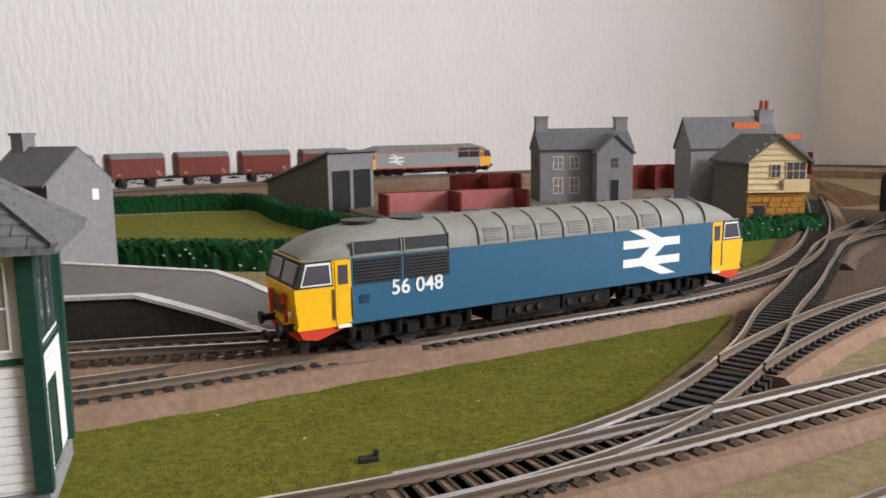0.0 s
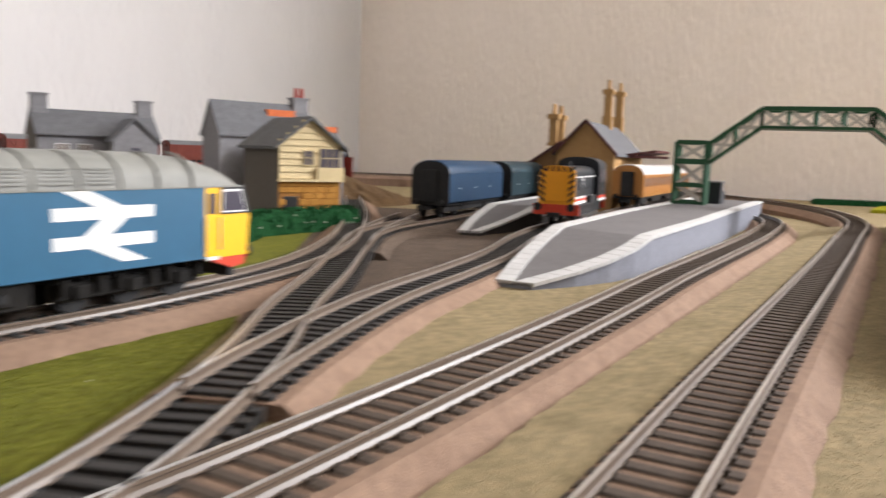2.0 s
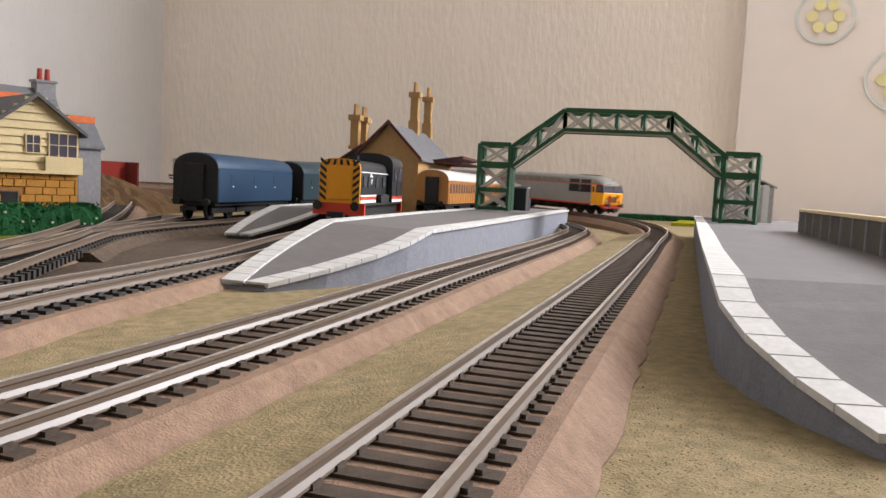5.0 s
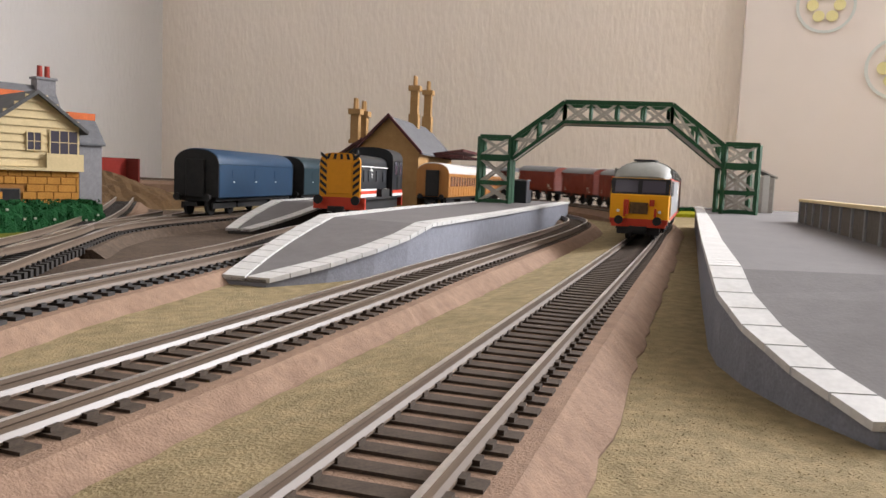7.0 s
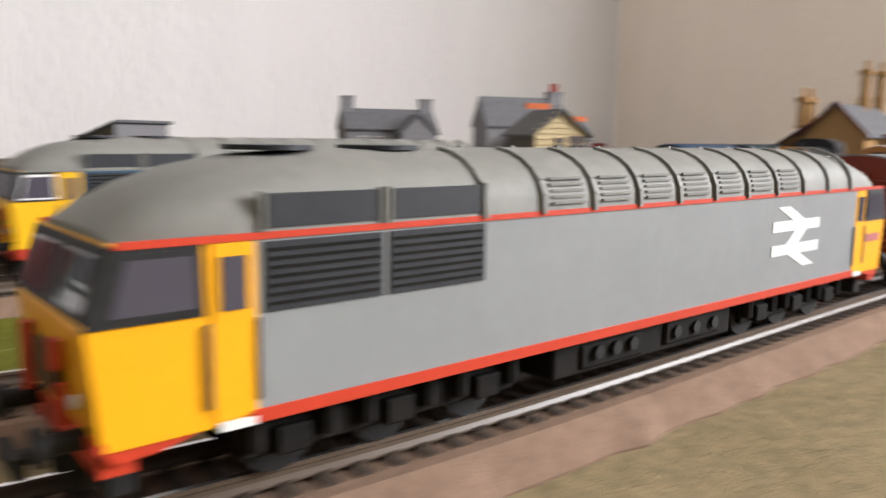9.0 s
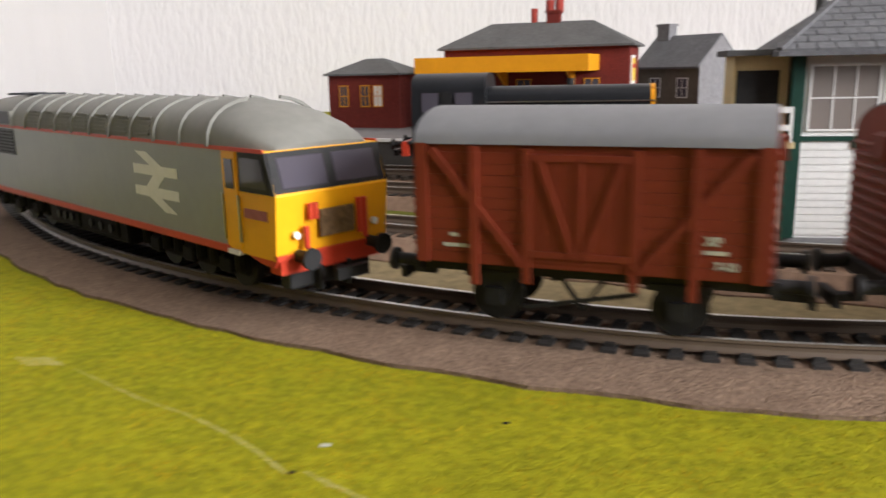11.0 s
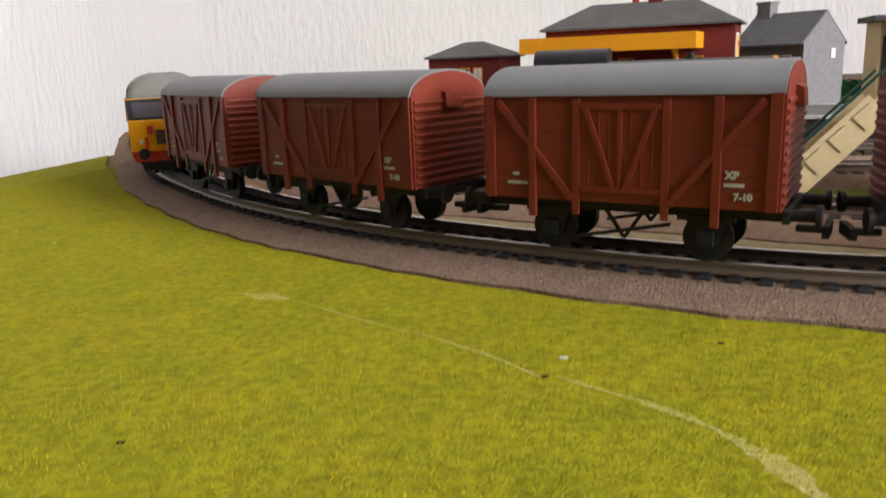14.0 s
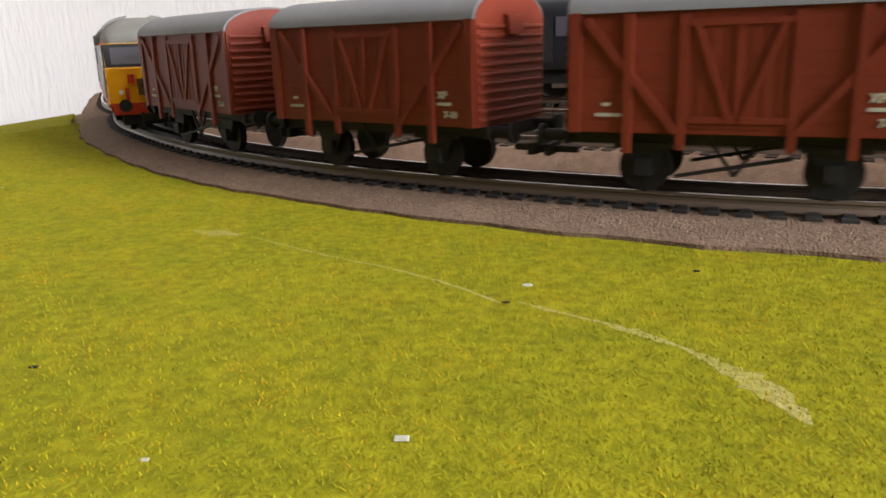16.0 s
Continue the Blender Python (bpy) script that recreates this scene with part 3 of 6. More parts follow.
def heavy_diesel(name, label, side_mat, number, stripe, logo_x):
    t = tagged(empty(name), label, "locomotive")
    paint = "cab_amber" if stripe else "yellow"
    b, c = 13.0, 39.5                                     # foot of the side, gutter
    body = part("body", boxes((-101, 101, -17.8, 17.8, b, c), bevel=0.3), M[side_mat], t)
    rings = []
    for x, k, h in [(-119, 0.8, 1.2), (-116, 0.88, 4.2), (-111, 0.95, 7.0), (-104, 0.985, 9.3), (-95, 1, 10.9), (-84, 1, 11.7), (-60, 1, 12), (60, 1, 12), (84, 1, 11.7), (95, 1, 10.9), (104, 0.985, 9.3), (111, 0.95, 7.0), (116, 0.88, 4.2), (119, 0.8, 1.2)]:
        rings.append(roof_section(x, 17.9 * k, h, c))
    roof = part("roof", loft(rings), M["roof_grey"], t, "dull grey domed roof", smooth=True)
    for x0 in range(-94, 60, 15):                          # roof ribs and louvre banks
        for side in (-1, 1):
            bm = bmesh.new()
            ring = [p for p in roof_section(0, 18.2, 12.1, c) if p[1] * side > 5.0]
            for p, q in zip(ring, ring[1:]):
                bar(bm, (x0, p[1], p[2]), (x0, q[1], q[2]), 1.0, 0.9)
            part("roof_rib", bm, M["roof_grey"], roof)
            if -64 <= x0 < 40:
                bm = bmesh.new()
                for k in range(5):
                    zz = c + 1.6 + k * 1.15
                    box(bm, x0 + 3, x0 + 12.5, side * (18.0 - k * 0.35) - 0.3, side * (18.0 - k * 0.35) + 0.3, zz, zz + 0.5)
                part("louvre", bm, M["roof_grey"], roof)
    for x in (88.5, 66.5):                                     # radiator fans and dark grilles at the number one end
        bm = bmesh.new()
        tube(bm, x, 0, c + 12.0, 7.5, 0.8, "Z", 20)
        part("fan_grille", bm, M["panel"], roof)
        for side in (-1, 1):
            bm = bar(bmesh.new(), (x - 9.5, side * 17.35, c + 3.4), (x + 9.5, side * 17.35, c + 3.4), 1.2, 4.8)
            part("upper_grille", bm, M["panel"], body)
            part("grille_frame", boxes((x - 10.6, x - 10.0, side * 17.6 - 0.7, side * 17.6 + 0.7, c + 0.5, c + 6.2), (x + 10.0, x + 10.6, side * 17.6 - 0.7, side * 17.6 + 0.7, c + 0.5, c + 6.2)), M["roof_grey"], roof)
            g = part("side_grille", boxes((x - 10.5, x + 10.3, side * 17.9 - 0.2, side * 17.9 + 0.2, 28.5, 38.6)), M["panel"], body)
            part("grille_louvre", boxes(*[(x - 10, x + 9.8, side * 18.1 - 0.15, side * 18.1 + 0.15, 29.4 + k * 1.3, 29.9 + k * 1.3) for k in range(7)]), M["grime"], g)
    for e in (-1, 1):
        cab = part("cab", prism([(e * 101, b), (e * 121.5, b), (e * 123, 28.8), (e * 119.3, c), (e * 101, c)], -17.6, 17.6), M[paint], t, "yellow cab end")
        bm = bmesh.new()                                   # windscreen surround and glass
        nose = Matrix.Translation((e * 121.2, 0, 33.4)) @ Matrix.Rotation(-e * math.atan2(3.7, 12), 4, "Y")
        box(bm, -0.35, 0.35, -17.5, 17.5, -4.4, 6.1, 0.2, nose)
        part("windscreen_surround", bm, M["black"], cab)
        for side in (-1, 1):
            bm = bmesh.new()
            box(bm, -0.6, 0.6, side * 8.2 - 7.2, side * 8.2 + 7.2, -3.5, 4.9, 0.5, nose)
            part("windscreen", bm, M["glass"], cab)
            bm = prism([(e * 107.5, 29.2), (e * 123.1, 29.2), (e * 119.5, 39.3), (e * 107.8, 39.3)], side * 17.75 - 0.2, side * 17.75 + 0.2)
            part("window_band", bm, M["black"], cab)
            bm = prism([(e * 108.0, 29.8), (e * 120.6, 29.8), (e * 118.2, 38.4), (e * 108.4, 38.4)], side * 17.8 - 0.25, side * 17.8 + 0.25)
            part("side_window_surround", bm, M["black" if stripe else "white"], cab)
            bm = prism([(e * 108.6, 30.4), (e * 120.0, 30.4), (e * 117.8, 37.6), (e * 109, 37.6)], side * 17.9 - 0.25, side * 17.9 + 0.25)
            part("side_window", bm, M["glass"], cab)
            door = part("door", boxes((min(e * 100, e * 106.5), max(e * 100, e * 106.5), side * 17.75 - 0.15, side * 17.75 + 0.15, b + 1, c - 0.6)), M[paint], t)
            part("door_window", boxes((min(e * 101.4, e * 105.2), max(e * 101.4, e * 105.2), side * 17.95 - 0.2, side * 17.95 + 0.2, 29.5, 37)), M["glass"], door)
            part("step", boxes((min(e * 100.5, e * 106), max(e * 100.5, e * 106), side * 17.6 - 0.8, side * 17.6 + 0.8, b - 0.6, b + 0.6)), M["white"], t)
            bm = boxes((min(e * 99.4, e * 99.9), max(e * 99.4, e * 99.9), side * 18.1 - 0.25, side * 18.1 + 0.25, b + 3, b + 15), (min(e * 106.9, e * 107.4), max(e * 106.9, e * 107.4), side * 18.1 - 0.25, side * 18.1 + 0.25, b + 3, b + 15))
            part("handrail", bm, M["steel"], cab)
            skirt = [(e * (108 if stripe else 100), b), (e * 121.6, b), (e * 120, 11 if stripe else 9.5), (e * 114, 11.5 if stripe else 8.5)]
            part("skirt", prism(skirt, side * 16.6 - 0.7, side * 16.6 + 0.7), M["red"], cab, "red lower skirt")
        part("buffer_beam", boxes((min(e * 117, e * 121.6), max(e * 117, e * 121.6), -16.4, 16.4, 9.2, b)), M["red"], cab, "red buffer beam")
        part("pipework", boxes((min(e * 116, e * 120), max(e * 116, e * 120), -13, 13, 4.5, 9.2), (min(e * 119, e * 122.5), max(e * 119, e * 122.5), -5, -3.6, 3, 10), (min(e * 119, e * 122.5), max(e * 119, e * 122.5), 4, 5.4, 3.4, 10), bevel=0.4), M["black"], cab)
        part("nose_line", boxes((min(e * 121.2, e * 122.2), max(e * 121.2, e * 122.2), -17.7, 17.7, b, b + 1.3)), M["red" if stripe else "yellow"], cab)
        bm = bmesh.new()                                   # nose fittings: headcode panel, lamps, pipes
        x = e * 123.0
        box(bm, min(x, x + e * 0.8), max(x, x + e * 0.8), -5.5, 5.5, 17.5, 24.5, 0.2)
        part("headcode_panel", bm, M["brown"], cab)
        for y in (-12.5, 12.5):
            bm = bmesh.new()
            tube(bm, x + e * 0.2, y, 19.0, 0.95, 1.0, "X", 10)
            part("marker_lamp", bm, M["white"], cab)
        for y, z0, z1 in ((-8.5, 15.5, 26), (-6.8, 17, 26), (7, 22.5, 26.5), (8.5, 22.5, 26.5), (10.0, 15.5, 21)):
            part("brake_hose", tube(bmesh.new(), x + e * 1.0, y, (z0 + z1) / 2, 0.8, z1 - z0, "Z", 8), M["red"], cab, "orange-red brake hose")
        buffers(t, e * 121.5)
        bogie = part("bogie", boxes((e * 72 - 29, e * 72 + 29, -13.4, -11.6, 4.8, 10.2), (e * 72 - 29, e * 72 + 29, 11.6, 13.4, 4.8, 10.2), (e * 72 - 24, e * 72 + 24, -9, 9, 8, 14), bevel=0.5), M["grime"], t, "oily black bogie")
        for k in (-20.5, 0, 20.5):
            wheelset(bogie, e * 72 + k, 7.0)
            for side in (-1, 1):
                bm = boxes((e * 72 + k - 3, e * 72 + k + 3, side * 14 - 1.2, side * 14 + 1.2, 5, 9.5), bevel=0.4)
                tube(bm, e * 72 + k + 6.5, side * 14, 9.2, 1.7, 5, "Z", 8)
                tube(bm, e * 72 + k - 6.5, side * 14, 9.2, 1.7, 5, "Z", 8)
                part("axlebox", bm, M["grime"], bogie)
        for side in (-1, 1):
            arrows(t, logo_x, side * 17.86, 27.7, 37 if not stripe else 27, 23.5 if not stripe else 17, "white", -side) if e > 0 else None
    tank = part("fuel_tank", boxes((-34, 34, -15.5, 15.5, 4.5, 13.5), bevel=0.6), M["grime"], t)
    part("battery_box", boxes((-28, -4, -16.4, 16.4, 6, 12.5), bevel=0.6), M["grime"], tank)
    part("air_tank", boxes((4, 26, -16.2, 16.2, 5.5, 11), bevel=0.6), M["grime"], tank)
    for x in (-24, -16, -8, 9, 15, 21):
        for y in (-16.6, 16.6):
            part("gauge", tube(bmesh.new(), x, y, 9, 1.5, 1.2, "Y", 10), M["black"], tank)
    part("underframe", boxes((-112, 112, -15.8, 15.8, 12.6, b), bevel=0.3), M["grime"], t)
    if stripe:
        for side in (-1, 1):
            part("stripe", boxes((-101, 101, side * 17.9 - 0.2, side * 17.9 + 0.2, b - 0.6, b + 1.4)), M["red"], body, "thin red sole bar stripe")
            part("gutter_stripe", boxes((-119, 119, side * 17.8 - 0.25, side * 17.8 + 0.25, c - 0.5, c + 0.5)), M["red"], roof)
            part("name_panel", boxes((-119, -109, side * 17.75 - 0.2, side * 17.75 + 0.2, 22.6, 25)), M["pink"], t, "faded pink panel of unreadable letters")
    else:
        for side in (-1, 1):
            part("gutter", boxes((-119, 119, side * 17.8 - 0.3, side * 17.8 + 0.3, c - 0.3, c + 0.35)), M["roof_grey"], roof)
            part("data_panel", boxes((92.5, 96.5, side * 17.95 - 0.15, side * 17.95 + 0.15, 21.0, 24.5)), M["coach_blue"], body)
    if number:
        for side in (-1, 1):
            lettering(t, number, 71, side * 18.0, 23.0, 8.6, "white", side)
    return t


def van(name="goods_van"):
    """Covered goods van with planked sides, braces, ribbed ends and an arched roof."""
    t = tagged(empty(name), "bauxite red covered goods van with grey arched roof", "goods van", "vans of the goods train")
    L, W, b, e = 37.0, 16.5, 14.8, 41.9
    body = part("body", boxes((-L, L, -W, W, b, e)), M["bauxite"], t)
    for side in (-1, 1):
        y = side * (W + 0.25)
        for k in range(10):
            z = b + 0.2 + k * 2.5
            part("plank", boxes((-L + 0.2, L - 0.2, min(side * W, y), max(side * W, y), z, z + 2.44)), M["bauxite"], body)
        yo = side * (W + 0.9)
        lo, hi = min(side * W, yo), max(side * W, yo)
        for x in (-23.5, 23.5):
            part("post", boxes((x - 0.95, x + 0.95, lo, hi + (0.3 if side > 0 else 0), b - 4.5, e - 0.5)), M["bauxite"], body)
        for x in (-11.5, 11.5):
            part("door_post", boxes((x - 0.9, x + 0.9, lo, hi, b - 3.5, e - 1.0)), M["bauxite"], body)
        for x in (-L - 0.2, L - 2.4):
            part("corner_plate", boxes((x, x + 2.6, lo, hi, b, e)), M["bauxite"], body)
        for sx in (-1, 1):
            bm = bar(bmesh.new(), (sx * 33.5, side * (W + 0.5), e - 1.5), (sx * 12.5, side * (W + 0.5), b + 0.5), 1.1, 1.7)
            part("brace", bm, M["bauxite"], body)
        door = part("door", boxes((-10.6, 10.6, lo, (lo + hi) / 2 if side > 0 else hi, b + 1.4, e - 2.2) if side > 0 else (-10.6, 10.6, (lo + hi) / 2, hi, b + 1.4, e - 2.2)), M["bauxite"], body)
        bm = boxes((-10.4, 10.4, lo, hi, b + 2.6, b + 4.0), (-10.4, 10.4, lo, hi, e - 3.6, e - 2.2))
        part("door_rail", bm, M["bauxite"], door)
        for sx in (-1, 1):
            part("door_brace", bar(bmesh.new(), (sx * 8.8, side * (W + 0.7), e - 3.5), (sx * 1.2, side * (W + 0.7), b + 3), 0.7, 1.2), M["bauxite"], door)
        for x in (-8.2, -5.4, -2.7, 2.7, 5.4, 8.2):
            part("door_batten", boxes((x - 0.16, x + 0.16, side * (W + 0.5) - 0.1, side * (W + 0.5) + 0.1, b + 4, e - 3.6)), M["bauxite"], door)
        bm = boxes((-0.5, 0.5, lo, hi, b + 3, e - 3))
        part("door_bar", bm, M["bauxite"], door)
        for x, z, w in ((28.0, 18.6, 6.0), (28.5, 21.0, 1.9), (-27.5, 20.3, 4.6)):
            xs = x * side
            part("lettering_bar", boxes((xs - w / 2, xs + w / 2, side * (W + 0.35) - 0.12, side * (W + 0.35) + 0.12, z, z + 0.8)), M["fleck"], body, "small white unreadable lettering")
        lettering(body, "XP", -27.0 * side, side * (W + 0.4), 22.2, 2.5, "fleck", side)
        lettering(body, "7-10", -29.6 * side, side * (W + 0.4), 17.2, 2.3, "fleck", side)
        for x in (-20.5, 20.5):                            # axle guards and springs
            bm = prism([(x - 6, b - 1.5), (x + 6, b - 1.5), (x + 2.2, 4.5), (x - 2.2, 4.5)], side * 10.8 - 0.6, side * 10.8 + 0.6)
            box(bm, x - 7, x + 7, side * 11.6 - 0.8, side * 11.6 + 0.8, b - 4, b - 2.6)
            box(bm, x - 2, x + 2, side * 11.8 - 1.2, side * 11.8 + 1.2, 4.4, 8.4)
            part("axle_guard", bm, M["black"], t)
        bm = bar(bmesh.new(), (-12, side * 12.4, 9.5), (13, side * 12.4, 4.5), 0.7, 0.9)
        bar(bm, (-6, side * 12, b - 1), (0, side * 12, 5.0), 0.7, 0.9)
        bar(bm, (6, side * 12, b - 1), (0, side * 12, 5.0), 0.7, 0.9)
        part("brake_gear", bm, M["black"], t)
    part("sole_bar", boxes((-39.6, 39.6, -12, -10.5, b - 3, b), (-39.6, 39.6, 10.5, 12, b - 3, b), (-39.6, -38, -14, 14, b - 3.2, b), (38, 39.6, -14, 14, b - 3.2, b)), M["black"], t)
    rings = [roof_section(x, W + 0.9, 7.6, e - 0.2, 16, 2.0) for x in (-L - 0.6, L + 0.6)]
    roof = part("roof", loft(rings), M["van_roof"], t, "smooth grey roof", smooth=True)
    for side in (-1, 1):
        bm = bmesh.new()
        pts = [Vector((-12 + 24 * i / 10, side * (W - 0.5 - 1.6 * math.sin(math.pi * i / 10)), e + 2.0 + 1.7 * math.sin(math.pi * i / 10))) for i in range(11)]
        for p, q in zip(pts, pts[1:]):
            bar(bm, p, q, 0.45, 0.45)
        part("rain_strip", bm, M["van_roof"], roof)
    for s in (-1, 1):
        ring = [(y, z) for _, y, z in roof_section(0, W + 0.3, 7.2, e - 0.4, 14, 2.0)]
        part("end_panel", prism([*ring, (-W, b), (W, b)][::1], s * (L - 0.2), s * (L + 0.9), "X"), M["bauxite"], body)
        for k in range(11):
            z = b + 1.6 + k * 2.35
            half = W - 0.6
            bm = bmesh.new()
            tube(bm, s * (L + 0.8), 0, z, 0.75, half * 2, "Y", 8)
            part("end_rib", bm, M["bauxite"], body)
        part("end_vent", prism([(s * (L + 0.3), 43.5), (s * (L + 2.6), 42.5), (s * (L + 3.0), 38), (s * (L + 0.3), 38)], -3.6, 3.6), M["bauxite"], body, "hooded red ventilator")
        buffers(t, s * 39.6)
    for x in (-20.5, 20.5):
        wheelset(t, x, 6.2)
    return t


def brake_van():
    t = tagged(empty("brake_van"), "dark red brake van with open verandas", "brake van")
    body = part("body", boxes((-26, 26, -15, 15, 14.5, 39)), M["bauxite"], t)
    part("floor", boxes((-44, 44, -15, 15, 12.5, 14.5)), M["black"], t)
    part("roof", loft([roof_section(x, 16, 6, 39, 14, 2.0) for x in (-45, 45)]), M["van_roof"], t, smooth=True)
    for s in (-1, 1):
        part("veranda_end", boxes((s * 43 - 0.6, s * 43 + 0.6, -15, 15, 14.5, 25)), M["bauxite"], t)
        for y in (-14.4, 14.4):
            part("post", boxes((s * 43 - 0.7, s * 43 + 0.7, y - 0.7, y + 0.7, 25, 39)), M["bauxite"], t)
            part("ducket", boxes((-5, 5, y * 1.04 - 1.5, y * 1.04 + 1.5, 19, 34)), M["bauxite"], body)
        buffers(t, s * 45)
    for x in (-25, 25):
        wheelset(t, x, 6.2)
    for y in (-11.5, 11.5):
        part("footboard", boxes((-40, 40, y * 1.25 - 1.5, y * 1.25 + 1.5, 4, 5)), M["black"], t)
        for x in (-25, 25):
            part("axle_guard", boxes((x - 5, x + 5, y - 1, y + 1, 4, 12.5)), M["black"], t)
    return t


def shunter(label, striped):
    """Small diesel shunter: long bonnet with a striped nose, cab behind, outside rods."""
    t = tagged(empty("diesel_shunter"), label, "shunting locomotive")
    bonnet = part("bonnet", loft([roof_section(x, 12.5, 7, 33.5, 14, 3.2) + [(x, -12.5, 15), (x, 12.5, 15)] for x in (-18, 56)]), M["loco_black"], t, smooth=True)
    cab = part("cab", loft([roof_section(x, 16.5, 8, 39, 14, 2.6) + [(x, -16.5, 15), (x, 16.5, 15)] for x in (-53, -18)]), M["loco_black"], t, smooth=True)
    for y in (-16.7, 16.7):
        part("cab_window", boxes((-48, -40, y - 0.3, y + 0.3, 29, 38)), M["glass"], cab)
        part("cab_window", boxes((-32, -24, y - 0.3, y + 0.3, 29, 38)), M["glass"], cab)
        part("cab_door", boxes((-38.5, -33.5, y - 0.25, y + 0.25, 17, 38.5)), M["black"], cab)
        part("footplate_rail", boxes((-53, 58, y * 0.78 - 0.3, y * 0.78 + 0.3, 33, 33.6)), M["white" if striped else "steel"], t)
        if striped:
            part("white_band", boxes((-18, 56, y * 0.765 - 0.25, y * 0.765 + 0.25, 15.2, 17), (-53, -18, y * 1.002 - 0.25, y * 1.002 + 0.25, 15.2, 17)), M["white"], t)
            part("red_band", boxes((-18, 56, y * 0.765 - 0.25, y * 0.765 + 0.25, 17, 19), (-53, -18, y * 1.002 - 0.25, y * 1.002 + 0.25, 17, 19)), M["red"], t)
            part("cream_band", boxes((-18, 56, y * 0.765 - 0.25, y * 0.765 + 0.25, 19, 20)), M["white"], t)
            arrows(t, 30, y * 0.77, 30, 7, 6.5, "white", -1 if y > 0 else 1)
        part("side_box", boxes((-10, 14, y * 0.86 - 2, y * 0.86 + 2, 15, 20 if striped else 23)), M["black"], t)
        rods = boxes((-34, 34, y * 0.82 - 0.7, y * 0.82 + 0.7, 5, 7))
        part("coupling_rod", rods, M["steel"], t)
        part("frame_plate", boxes((-55, 56, y * 0.72 - 0.8, y * 0.72 + 0.8, 7, 15)), M["black"], t)
        for x in (-8, 12, 34, 46):
            part("bonnet_louvre", boxes((x - 4, x + 4, y * 0.76 - 0.35, y * 0.76 + 0.35, 24.5, 31)), M["panel"], bonnet)
    nose = part("nose", loft([roof_section(x, 12.6, 7, 33.6, 14, 3.2) + [(x, -12.6, 15), (x, 12.6, 15)] for x in (56, 58)]), M["amber"], t, "amber warning nose", smooth=True)
    part("radiator", boxes((58, 58.6, -7.5, 7.5, 17, 36), bevel=0.25), M["amber"], nose)
    for y in (-1, 1):
        for k in range(6):
            z = 16 + k * 4.0
            pts = [(y * 8.2, z), (y * 12.2, z + 3.0), (y * 12.2, z + 5.0), (y * 8.2, z + 2.0)]
            part("chevron", prism(pts, 58.0, 58.35, "X"), M["black"], nose)
    for k in range(-2, 3):
        pts = [(k * 4.4, 36.8), (k * 4.4 + 1.8, 36.8), (k * 3.6 + 1.5, 40), (k * 3.6, 40)]
        part("chevron", prism(pts, 58.0, 58.35, "X"), M["black"], nose)
    for e in (-1, 1):
        part("buffer_beam", boxes((e * 57 - 1.4, e * 57 + 1.4, -16, 16, 8, 15)), M["red"], t, "red buffer beam")
        buffers(t, e * 58)
    part("footplate", boxes((-56, 57, -16, 16, 13.8, 15)), M["black"], t)
    for x in (-32, 0, 32):
        wheelset(t, x, 9.0)
    tagged(part("exhaust", tube(bmesh.new(), 20, 0, 41.5, 1.8, 4), M["black"], t))
    return t


def coach(label, side_mat, roof_mat, teak=False, long=240.0):
    t = tagged(empty("coach"), label, "railway coach")
    h, W = long / 2, 17.8
    body = part("body", boxes((-h, h, -W, W, 13, 38), bevel=0.4), M[side_mat], t)
    rings = [roof_section(x, W * k, 11 * k, 38, 16, 2.2) for x, k in ((-h - 0.3, 0.97), (-h + 2, 1.01), (h - 2, 1.01), (h + 0.3, 0.97))]
    part("roof", loft(rings), M[roof_mat], t, smooth=True)
    for e in (-1, 1):
        ring = [(y, z) for _, y, z in roof_section(0, W - 0.4, 10.4, 37.6, 12, 2.2)]
        end = part("end_panel", prism([*ring, (-W + 0.4, 13), (W - 0.4, 13)], e * h, e * (h + 0.8), "X"), M["teak" if teak else "black"], t)
        part("gangway", boxes((e * (h + 2) - 1.6, e * (h + 2) + 1.6, -7, 7, 13.5, 41), bevel=0.4), M["black"], end)
        bogie = part("bogie", boxes((e * h * 0.72 - 20, e * h * 0.72 + 20, -12.5, -11, 5, 9.5), (e * h * 0.72 - 20, e * h * 0.72 + 20, 11, 12.5, 5, 9.5)), M["black"], t)
        for k in (-16, 16):
            wheelset(bogie, e * h * 0.72 + k, 6.3)
        buffers(t, e * (h + 1.5))
    part("underframe", boxes((-h, h, -15, 15, 10.5, 13), (-30, 30, -12, 12, 5, 10.5)), M["black"], t)
    for y in (-1, 1):
        for i in range(int(long // 14)):
            x = -h + 10 + i * 14
            if teak:
                win = part("window", boxes((x - 4.2, x + 4.2, y * W - 0.3, y * W + 0.3, 24.5, 34.5)), M["glass"], body)
                part("window_bar", boxes((x - 0.5, x + 0.5, y * W - 0.45, y * W + 0.45, 24.5, 34.5), (x - 5, x - 4.3, y * W - 0.4, y * W + 0.4, 14, 37)), M["teak"], win)
            elif i % 3 == 1:
                part("door_handle", boxes((x - 1, x + 1, y * W - 0.5, y * W + 0.5, 24.5, 25.5)), M["white"], body)
                part("small_window", boxes((x - 3, x + 3, y * W - 0.25, y * W + 0.25, 28, 34)), M[side_mat], body)
        if teak:
            part("waist_moulding", boxes((-h, h, y * W - 0.4, y * W + 0.4, 22.6, 23.4), (-h, h, y * W - 0.4, y * W + 0.4, 36, 36.7)), M["teak"], body)
    return t


